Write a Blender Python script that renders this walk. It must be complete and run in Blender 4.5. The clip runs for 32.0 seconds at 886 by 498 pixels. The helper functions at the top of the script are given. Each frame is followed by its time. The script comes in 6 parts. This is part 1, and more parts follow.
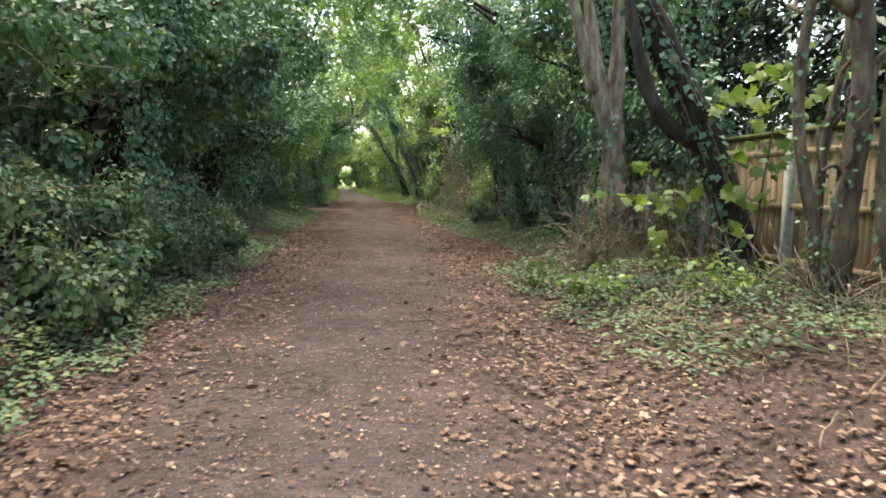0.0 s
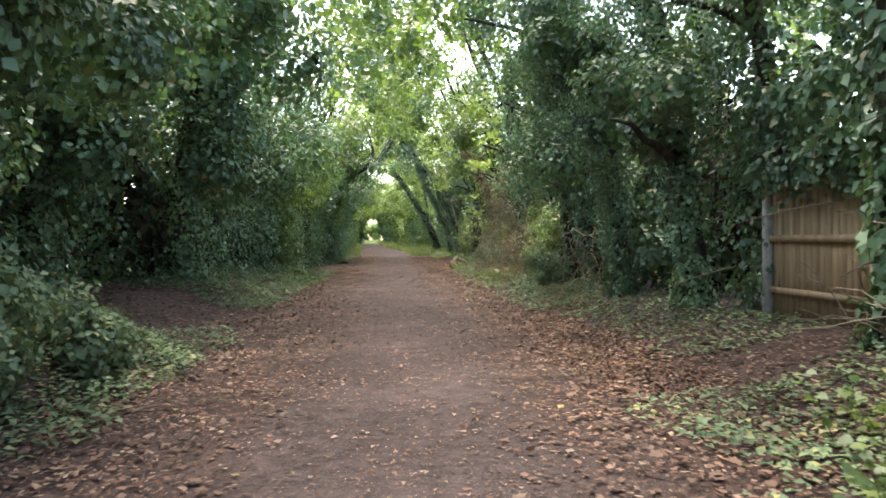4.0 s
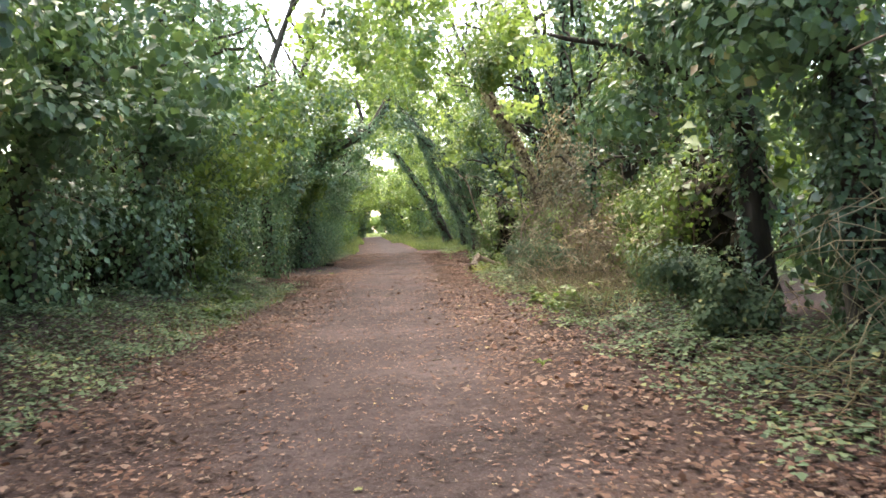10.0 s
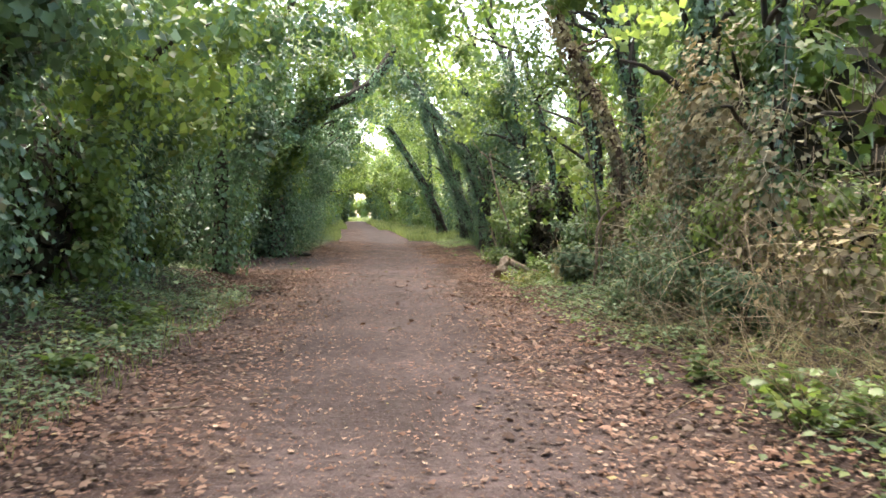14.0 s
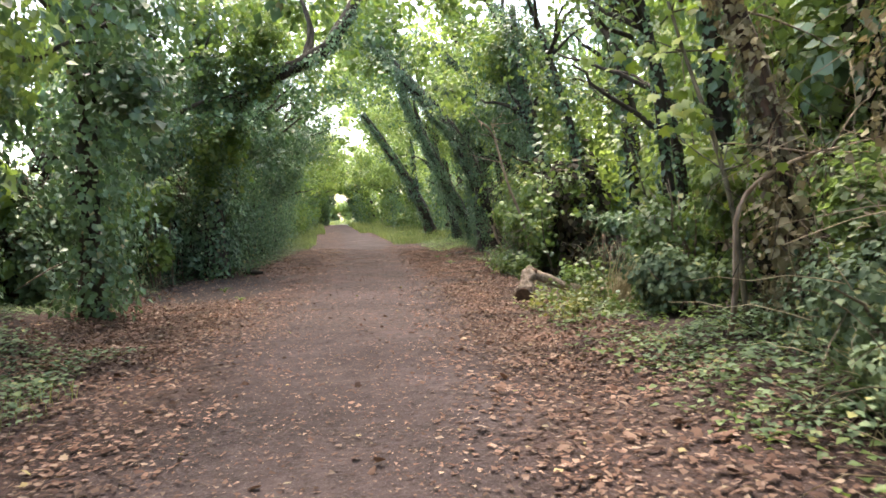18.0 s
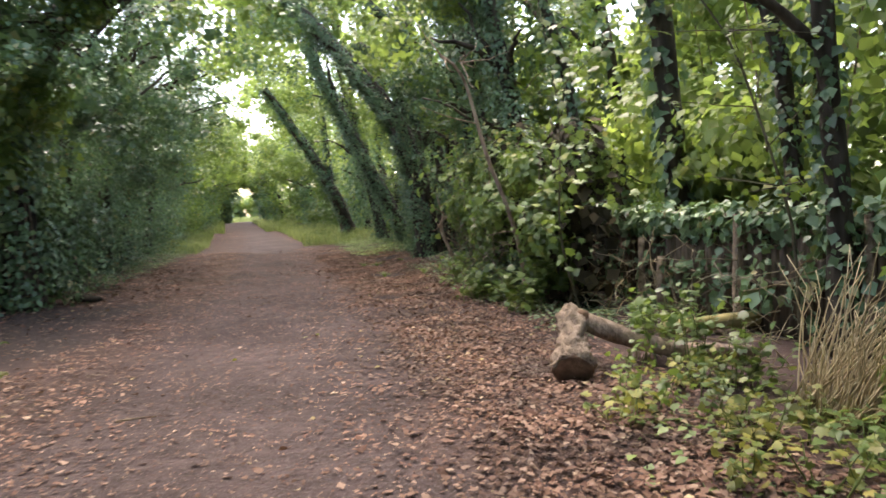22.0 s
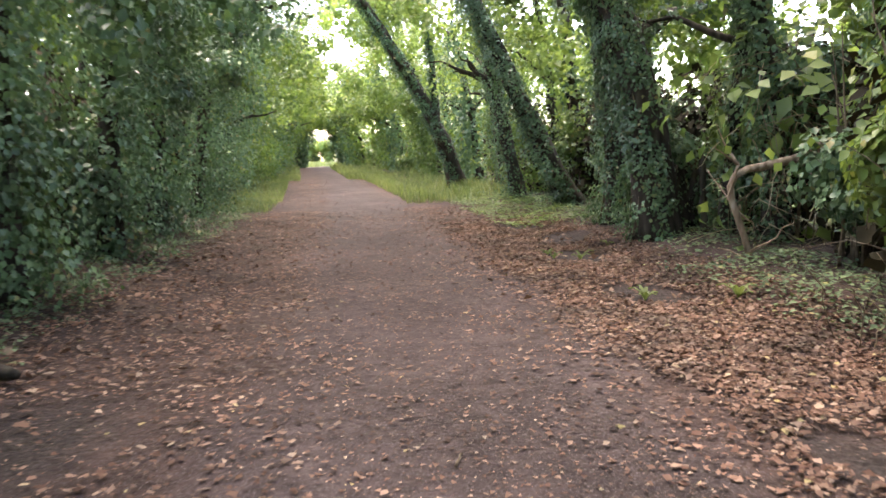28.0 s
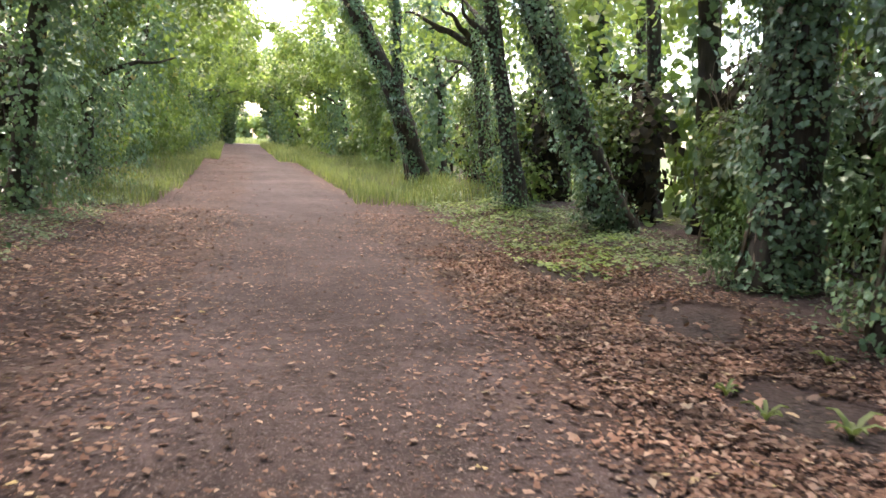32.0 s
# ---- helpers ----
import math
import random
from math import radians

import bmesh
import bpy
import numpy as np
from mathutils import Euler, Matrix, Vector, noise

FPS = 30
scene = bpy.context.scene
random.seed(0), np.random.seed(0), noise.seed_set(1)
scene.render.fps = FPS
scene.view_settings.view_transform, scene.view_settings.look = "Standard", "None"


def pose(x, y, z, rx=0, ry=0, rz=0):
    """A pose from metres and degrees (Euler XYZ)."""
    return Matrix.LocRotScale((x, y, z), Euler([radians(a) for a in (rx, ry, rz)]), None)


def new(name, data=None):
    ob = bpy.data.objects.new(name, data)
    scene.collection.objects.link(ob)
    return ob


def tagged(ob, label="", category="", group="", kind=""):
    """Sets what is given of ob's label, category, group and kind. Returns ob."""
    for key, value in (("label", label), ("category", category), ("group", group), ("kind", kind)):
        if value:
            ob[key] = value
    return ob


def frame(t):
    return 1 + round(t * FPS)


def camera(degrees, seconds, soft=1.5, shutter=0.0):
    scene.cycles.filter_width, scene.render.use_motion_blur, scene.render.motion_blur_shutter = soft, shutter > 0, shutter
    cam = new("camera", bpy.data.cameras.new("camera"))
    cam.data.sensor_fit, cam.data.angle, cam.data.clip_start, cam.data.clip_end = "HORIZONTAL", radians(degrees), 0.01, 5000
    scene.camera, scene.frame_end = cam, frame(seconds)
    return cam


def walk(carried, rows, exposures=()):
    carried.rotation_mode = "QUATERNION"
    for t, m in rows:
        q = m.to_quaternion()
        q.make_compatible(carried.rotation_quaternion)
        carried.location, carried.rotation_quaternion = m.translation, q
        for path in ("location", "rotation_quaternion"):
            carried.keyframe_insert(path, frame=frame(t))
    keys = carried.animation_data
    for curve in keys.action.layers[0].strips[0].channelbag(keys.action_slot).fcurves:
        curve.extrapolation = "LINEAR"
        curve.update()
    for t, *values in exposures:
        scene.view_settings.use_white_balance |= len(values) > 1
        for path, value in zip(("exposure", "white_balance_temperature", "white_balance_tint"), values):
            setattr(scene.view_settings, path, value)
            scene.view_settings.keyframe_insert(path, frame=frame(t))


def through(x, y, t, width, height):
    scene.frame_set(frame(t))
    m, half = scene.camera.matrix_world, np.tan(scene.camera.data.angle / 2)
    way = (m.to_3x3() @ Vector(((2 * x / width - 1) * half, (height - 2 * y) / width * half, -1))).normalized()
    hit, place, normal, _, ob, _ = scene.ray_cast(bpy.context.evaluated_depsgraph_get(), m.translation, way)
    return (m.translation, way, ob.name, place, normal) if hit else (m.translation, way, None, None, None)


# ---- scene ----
# Woodland path: y runs ahead along the path, x to the right of it.
cam = camera(63.27, 32.0, soft=1.6, shutter=0.3)
# seconds, eye (x, y, z), yaw to the left, pitch up, roll, in degrees
ROWS = [
    (0.0, -0.000, -0.000, 1.386, -6.21, -4.88, 1.57),
    (0.5, 0.074, 0.800, 1.387, -6.47, -4.06, 1.03),
    (1.0, 0.162, 1.598, 1.368, -6.87, -3.49, -3.93),
    (1.5, 0.242, 2.461, 1.387, -7.49, -2.95, -2.34),
    (2.0, 0.279, 3.327, 1.390, -7.10, -1.33, -1.82),
    (2.5, 0.217, 4.216, 1.380, -4.73, -0.60, -1.73),
    (4.5, 0.269, 7.645, 1.307, -3.78, -0.85, -0.52),
    (5.0, 0.352, 8.410, 1.341, -2.90, -0.74, -1.45),
    (5.5, 0.501, 9.137, 1.359, -2.71, 0.08, -2.44),
    (6.0, 0.626, 9.931, 1.390, -2.83, 0.28, -3.60),
    (6.5, 0.722, 10.679, 1.361, -3.30, 0.33, -2.11),
    (7.0, 0.792, 11.486, 1.388, -3.16, -0.17, -2.00),
    (7.5, 0.833, 12.248, 1.361, -3.30, 1.09, -2.47),
    (8.0, 0.764, 13.028, 1.351, -2.80, 0.85, -2.12),
    (8.5, 0.748, 13.784, 1.350, -2.14, -2.06, 0.26),
    (9.0, 0.718, 14.497, 1.368, -2.11, -2.40, -1.14),
    (9.5, 0.673, 15.206, 1.372, -2.53, -1.85, -3.05),
    (10.0, 0.602, 15.990, 1.371, -3.09, -1.58, -2.52),
    (10.5, 0.545, 16.711, 1.366, -3.49, -1.08, -1.75),
    (11.0, 0.460, 17.472, 1.401, -3.65, -0.17, 1.16),
    (11.5, 0.367, 18.242, 1.438, -3.68, -0.83, 1.99),
    (12.0, 0.255, 18.964, 1.407, -3.58, -2.02, 2.77),
    (12.5, 0.176, 19.713, 1.420, -3.66, -2.84, -2.66),
    (13.0, 0.135, 20.476, 1.399, -4.69, -2.79, 1.14),
    (13.5, 0.062, 21.263, 1.387, -4.71, -2.37, 0.64),
    (14.0, 0.049, 22.041, 1.412, -4.69, -2.48, 1.22),
    (14.5, 0.038, 22.758, 1.444, -5.63, -2.20, -0.90),
    (16.5, 0.090, 25.513, 1.398, -7.06, -2.71, -1.09),
    (17.0, 0.161, 26.229, 1.392, -7.02, -1.55, -1.25),
    (17.5, 0.277, 26.932, 1.401, -6.28, -2.35, -1.32),
    (18.0, 0.437, 27.659, 1.380, -5.61, -2.62, -1.78),
    (18.5, 0.514, 28.424, 1.412, -3.48, -3.50, -0.07),
    (19.0, 0.578, 29.174, 1.393, -4.35, -2.30, -0.66),
    (19.5, 0.598, 29.906, 1.397, -4.35, -2.60, -1.54),
    (20.0, 0.649, 30.641, 1.406, -2.92, -3.00, -0.09),
    (20.5, 0.597, 31.328, 1.452, -0.32, -0.68, 1.14),
    (21.0, 0.564, 32.011, 1.423, 1.76, 0.80, -0.75),
    (21.5, 0.536, 32.740, 1.387, 2.25, -3.63, -0.42),
    (22.0, 0.639, 33.499, 1.374, -12.53, -3.23, -2.23),
    (22.5, 0.621, 34.235, 1.347, -14.74, -2.95, -2.37),
    (23.0, 0.674, 34.987, 1.291, -17.88, -2.93, -4.76),
    (23.5, 0.639, 35.691, 1.312, -8.99, -4.28, -3.26),
    (24.0, 0.648, 36.399, 1.292, -11.57, -7.16, -8.05),
    (24.5, 0.518, 37.022, 1.283, -3.93, -6.08, -5.63),
    (25.0, 0.413, 37.739, 1.256, -1.86, -7.02, -1.74),
    (25.5, 0.242, 38.399, 1.258, 1.71, -10.30, 0.34),
    (27.5, -0.185, 40.906, 1.438, -1.28, -7.35, -0.48),
    (28.0, -0.146, 41.668, 1.432, -6.96, -7.31, -1.38),
    (28.5, -0.152, 42.467, 1.422, -8.89, -7.75, -0.31),
    (29.0, -0.200, 43.230, 1.405, -9.21, -7.45, -0.45),
    (29.5, -0.159, 44.040, 1.394, -9.55, -7.38, 0.22),
    (30.0, -0.122, 44.821, 1.373, -11.53, -6.70, -0.40),
    (30.5, -0.114, 45.576, 1.348, -11.67, -6.71, -0.12),
    (31.0, -0.073, 46.384, 1.339, -11.97, -6.87, 0.21),
    (31.5, -0.028, 47.183, 1.344, -11.92, -7.52, 3.21),
    (32.0, -0.000, 48.008, 1.376, -12.45, -8.08, 3.05),
]


def carried(x, y, z, yaw, pitch, roll):
    return Matrix.Translation((x, y, z)) @ Euler((0, 0, radians(yaw))).to_matrix().to_4x4() @ pose(0, 0, 0, 90 + pitch) @ pose(0, 0, 0, 0, 0, roll)


# the picture brightens where the wood closes in
EXPOSURES = [(0.0, 2.7, 7150, 0), (2.0, 2.8, 7150, 4), (5.0, 3.0, 7100, 6), (8.0, 3.2, 7350, 12), (12.0, 3.3, 7200, 9), (15.0, 3.28, 7200, 9), (17.0, 3.3, 7200, 10), (18.0, 3.22, 7200, 11), (20.0, 3.08, 7200, 13), (21.5, 2.98, 7300, 14), (24.0, 3.2, 7300, 15), (26.0, 3.4, 7300, 14), (28.0, 3.45, 7300, 14), (30.0, 3.36, 7300, 13), (32.0, 3.45, 7300, 16)]
walk(cam, [(row[0], carried(*row[1:])) for row in ROWS], EXPOSURES)

# ---- light ----
world = bpy.data.worlds.new("world")
scene.world = world
world.use_nodes = True
sky = world.node_tree.nodes.new("ShaderNodeTexSky")
sky.sky_type, sky.sun_disc = "NISHITA", False
sky.sun_elevation, sky.sun_rotation = radians(66), radians(346)
sky.air_density, sky.dust_density = 1.0, 3.0
background = world.node_tree.nodes["Background"]
background.inputs["Strength"].default_value = 0.15
world.node_tree.links.new(sky.outputs["Color"], background.inputs["Color"])
sun_data = bpy.data.lights.new("sun", "SUN")
sun_data.energy, sun_data.angle, sun_data.color = 1.35, radians(50.0), (1.0, 0.95, 0.87)
sun = new("sun", sun_data)
SUN_DIR = Vector((math.sin(radians(346)) * math.cos(radians(66)), math.cos(radians(346)) * math.cos(radians(66)), math.sin(radians(66))))
sun.rotation_euler = SUN_DIR.to_track_quat("Z", "Y").to_euler()

# ---- materials ----


def node_material(name):
    mat = bpy.data.materials.new(name)
    mat.use_nodes = True
    nodes, links = mat.node_tree.nodes, mat.node_tree.links
    return mat, nodes, links, nodes["Principled BSDF"]


def ramp(nodes, stops):
    node = nodes.new("ShaderNodeValToRGB")
    while len(node.color_ramp.elements) < len(stops):
        node.color_ramp.elements.new(0.5)
    for element, (place, colour) in zip(node.color_ramp.elements, stops):
        element.position, element.color = place, (*colour, 1)
    return node


def noise_node(nodes, links, scale, detail=3.0, stretch=None, source="Object"):
    coords = nodes.new("ShaderNodeTexCoord")
    tex = nodes.new("ShaderNodeTexNoise")
    tex.inputs["Scale"].default_value, tex.inputs["Detail"].default_value = scale, detail
    if stretch:
        mapping = nodes.new("ShaderNodeMapping")
        mapping.inputs["Scale"].default_value = stretch
        links.new(coords.outputs[source], mapping.inputs["Vector"])
        links.new(mapping.outputs["Vector"], tex.inputs["Vector"])
    else:
        links.new(coords.outputs[source], tex.inputs["Vector"])
    return tex


def mixed(nodes, links, kind, a, b, fac=0.5):
    node = nodes.new("ShaderNodeMix")
    node.data_type, node.blend_type = "RGBA", kind
    for socket, value in ((node.inputs[0], fac), (node.inputs[6], a), (node.inputs[7], b)):
        if isinstance(value, bpy.types.NodeSocket):
            links.new(value, socket)
        elif isinstance(value, tuple):
            socket.default_value = (*value, 1)
        else:
            socket.default_value = value
    return node.outputs[2]


def leaf_material(name, stops, through_colour, through=0.35, rough=0.45, patch=0.7, gloss=0.4):
    """Leaves: hue varies from leaf to leaf and in patches; some daylight comes through."""
    mat, nodes, links, bsdf = node_material(name)
    geo = nodes.new("ShaderNodeNewGeometry")
    hue = ramp(nodes, stops)
    links.new(geo.outputs["Random Per Island"], hue.inputs["Fac"])
    tex = noise_node(nodes, links, patch, 2.0)
    light = ramp(nodes, [(0.32, (0.5, 0.55, 0.5)), (0.68, (1.3, 1.24, 1.02))])
    links.new(tex.outputs["Fac"], light.inputs["Fac"])
    colour = mixed(nodes, links, "MULTIPLY", hue.outputs["Color"], light.outputs["Color"], 1.0)
    links.new(colour, bsdf.inputs["Base Color"])
    bsdf.inputs["Roughness"].default_value = rough
    bsdf.inputs["Specular IOR Level"].default_value = gloss
    glow = nodes.new("ShaderNodeBsdfTranslucent")
    links.new(mixed(nodes, links, "MULTIPLY", through_colour, light.outputs["Color"], 1.0), glow.inputs["Color"])
    mix = nodes.new("ShaderNodeMixShader")
    mix.inputs["Fac"].default_value = through
    links.new(bsdf.outputs["BSDF"], mix.inputs[1])
    links.new(glow.outputs["BSDF"], mix.inputs[2])
    links.new(mix.outputs["Shader"], nodes["Material Output"].inputs["Surface"])
    return mat


def rough_material(name, stops, scale, stretch=None, rough=0.9, bump=0.3, fine=None, random_tint=0.0):
    """Bark, timber, earth: two scales of variation and relief."""
    mat, nodes, links, bsdf = node_material(name)
    tex = noise_node(nodes, links, scale, 6.0, stretch)
    base = ramp(nodes, stops)
    links.new(tex.outputs["Fac"], base.inputs["Fac"])
    big = noise_node(nodes, links, scale * 0.12, 2.0)
    shade = ramp(nodes, [(0.3, (0.7, 0.7, 0.7)), (0.7, (1.2, 1.17, 1.12))])
    links.new(big.outputs["Fac"], shade.inputs["Fac"])
    colour = mixed(nodes, links, "MULTIPLY", base.outputs["Color"], shade.outputs["Color"], 1.0)
    if random_tint:
        info = nodes.new("ShaderNodeObjectInfo")
        tint = ramp(nodes, [(0.0, (1 - random_tint,) * 3), (1.0, (1 + random_tint,) * 3)])
        links.new(info.outputs["Random"], tint.inputs["Fac"])
        colour = mixed(nodes, links, "MULTIPLY", colour, tint.outputs["Color"], 1.0)
    links.new(colour, bsdf.inputs["Base Color"])
    bsdf.inputs["Roughness"].default_value = rough
    bsdf.inputs["Specular IOR Level"].default_value = 0.25
    relief = nodes.new("ShaderNodeBump")
    relief.inputs["Strength"].default_value, relief.inputs["Distance"].default_value = bump, 0.02
    height = noise_node(nodes, links, fine or scale * 2.5, 5.0, stretch)
    links.new(height.outputs["Fac"], relief.inputs["Height"])
    links.new(relief.outputs["Normal"], bsdf.inputs["Normal"])
    return mat


IVY = leaf_material("ivy_leaf", [(0.0, (0.047, 0.091, 0.055)), (0.5, (0.104, 0.179, 0.112)), (0.85, (0.146, 0.231, 0.146)), (0.97, (0.202, 0.267, 0.137)), (1.0, (0.312, 0.215, 0.117))], (0.18, 0.32, 0.1), 0.16, 0.4, 0.8, 0.42)
GREEN = leaf_material("green_leaf", [(0.0, (0.05, 0.088, 0.03)), (0.6, (0.1, 0.16, 0.05)), (0.9, (0.165, 0.225, 0.07)), (1.0, (0.29, 0.26, 0.08))], (0.28, 0.41, 0.09), 0.28, 0.42, 0.5)
SYCAMORE = leaf_material("sycamore_leaf", [(0.0, (0.1, 0.165, 0.03)), (0.6, (0.16, 0.235, 0.04)), (1.0, (0.26, 0.28, 0.05))], (0.3, 0.42, 0.06), 0.4, 0.45, 1.0)
LIME = leaf_material("lime_leaf", [(0.0, (0.075, 0.122, 0.044)), (0.6, (0.14, 0.2, 0.072)), (0.92, (0.21, 0.265, 0.095)), (1.0, (0.35, 0.31, 0.1))], (0.36, 0.5, 0.13), 0.42, 0.42, 0.5)
# near-black brown: the shade inside the hedges is put into this leaf colour
INNER_SHADE = leaf_material("inner_shade_leaf", [(0.0, (0.016, 0.013, 0.01)), (0.6, (0.035, 0.03, 0.02)), (1.0, (0.07, 0.055, 0.035))], (0.04, 0.03, 0.015), 0.05, 0.8, 1.0, 0.15)
YELLOW = leaf_material("yellow_leaf", [(0.0, (0.09, 0.13, 0.035)), (0.6, (0.17, 0.185, 0.05)), (1.0, (0.3, 0.25, 0.07))], (0.26, 0.28, 0.07), 0.3, 0.5, 1.5)
GROUND_IVY = leaf_material("ground_ivy_leaf", [(0.0, (0.081, 0.121, 0.088)), (0.5, (0.142, 0.200, 0.135)), (0.9, (0.209, 0.270, 0.176)), (1.0, (0.351, 0.324, 0.149))], (0.12, 0.18, 0.07), 0.25, 0.55, 1.2, 0.12)
DRY = leaf_material("dry_leaf", [(0.0, (0.114, 0.094, 0.065)), (0.5, (0.227, 0.189, 0.130)), (1.0, (0.403, 0.351, 0.247))], (0.22, 0.18, 0.1), 0.25, 0.7, 1.0, 0.2)
LITTER = leaf_material("fallen_leaf", [(0.0, (0.075, 0.042, 0.037)), (0.35, (0.125, 0.072, 0.062)), (0.75, (0.19, 0.122, 0.107)), (0.93, (0.26, 0.18, 0.162)), (0.985, (0.33, 0.25, 0.22)), (1.0, (0.31, 0.25, 0.13))], (0.2, 0.115, 0.085), 0.1, 0.75, 1.6, 0.12)
STRAW = leaf_material("dry_stalk", [(0.0, (0.145, 0.113, 0.084)), (0.6, (0.290, 0.232, 0.174)), (1.0, (0.478, 0.406, 0.319))], (0.3, 0.24, 0.1), 0.08, 0.75, 1.0, 0.2)
DRY_GRASS = leaf_material("dry_grass", [(0.0, (0.22, 0.18, 0.12)), (0.6, (0.36, 0.3, 0.21)), (1.0, (0.5, 0.43, 0.32))], (0.4, 0.33, 0.18), 0.2, 0.7, 1.0, 0.2)
GRASS = leaf_material("grass_blade", [(0.0, (0.07, 0.1, 0.035)), (0.6, (0.13, 0.17, 0.06)), (1.0, (0.3, 0.29, 0.13))], (0.26, 0.34, 0.1), 0.3, 0.5, 0.6)
BARK = rough_material("dark_bark", [(0.3, (0.022, 0.018, 0.014)), (0.55, (0.055, 0.045, 0.035)), (0.75, (0.1, 0.085, 0.066))], 9, (1, 1, 0.25), 0.95, 0.8)
PALE_BARK = rough_material("pale_bark", [(0.3, (0.13, 0.092, 0.066)), (0.5, (0.28, 0.205, 0.15)), (0.72, (0.45, 0.36, 0.275))], 13, (1, 1, 0.3), 0.95, 1.0)
RED_BARK = rough_material("dead_ivy_bark", [(0.3, (0.035, 0.022, 0.017)), (0.55, (0.085, 0.052, 0.038)), (0.75, (0.16, 0.1, 0.07))], 8, (1, 1, 0.3), 0.95, 0.9)
TWIG = rough_material("twig_bark", [(0.3, (0.09, 0.065, 0.045)), (0.7, (0.24, 0.19, 0.14))], 12, None, 0.9, 0.3)
TWIST_BARK = rough_material("twisted_bark", [(0.3, (0.07, 0.05, 0.036)), (0.5, (0.15, 0.108, 0.078)), (0.72, (0.27, 0.205, 0.15))], 12, (1, 1, 0.3), 0.95, 0.9)
DEAD_WOOD = rough_material("weathered_log", [(0.28, (0.120, 0.087, 0.065)), (0.5, (0.239, 0.180, 0.135)), (0.78, (0.383, 0.294, 0.220))], 24, (1, 0.4, 0.6), 0.9, 1.0)
GREEN_BARK = rough_material("olive_bark", [(0.3, (0.05, 0.046, 0.028)), (0.7, (0.13, 0.115, 0.07))], 12, (1, 1, 0.3), 0.85, 0.4)
CUT_WOOD = rough_material("cut_wood", [(0.3, (0.1, 0.06, 0.04)), (0.7, (0.24, 0.15, 0.1))], 14, None, 0.9, 0.5)
FENCE_WOOD = rough_material("fence_timber", [(0.3, (0.26, 0.175, 0.1)), (0.6, (0.38, 0.27, 0.165)), (0.8, (0.46, 0.34, 0.22))], 6, (2, 2, 0.2), 0.8, 0.3, random_tint=0.12)
MOSSY_CAP = rough_material("algae_timber", [(0.3, (0.13, 0.13, 0.05)), (0.7, (0.28, 0.26, 0.1))], 9, None, 0.9, 0.3)
CONIFER = leaf_material("conifer_needle", [(0.0, (0.035, 0.055, 0.045)), (0.6, (0.06, 0.09, 0.07)), (1.0, (0.1, 0.13, 0.09))], (0.05, 0.08, 0.04), 0.12, 0.5, 1.0)
CONCRETE = rough_material("concrete", [(0.3, (0.3, 0.29, 0.26)), (0.7, (0.46, 0.45, 0.41))], 14, None, 0.9, 0.3)
YELLOW_LOG = rough_material("mossy_log", [(0.3, (0.13, 0.11, 0.04)), (0.7, (0.34, 0.29, 0.14))], 8, (0.3, 2, 2), 0.95, 0.6)
OLD_WOOD = rough_material("old_fence_timber", [(0.3, (0.05, 0.038, 0.028)), (0.7, (0.15, 0.115, 0.085))], 8, (2, 2, 0.2), 0.95, 0.5, random_tint=0.2)


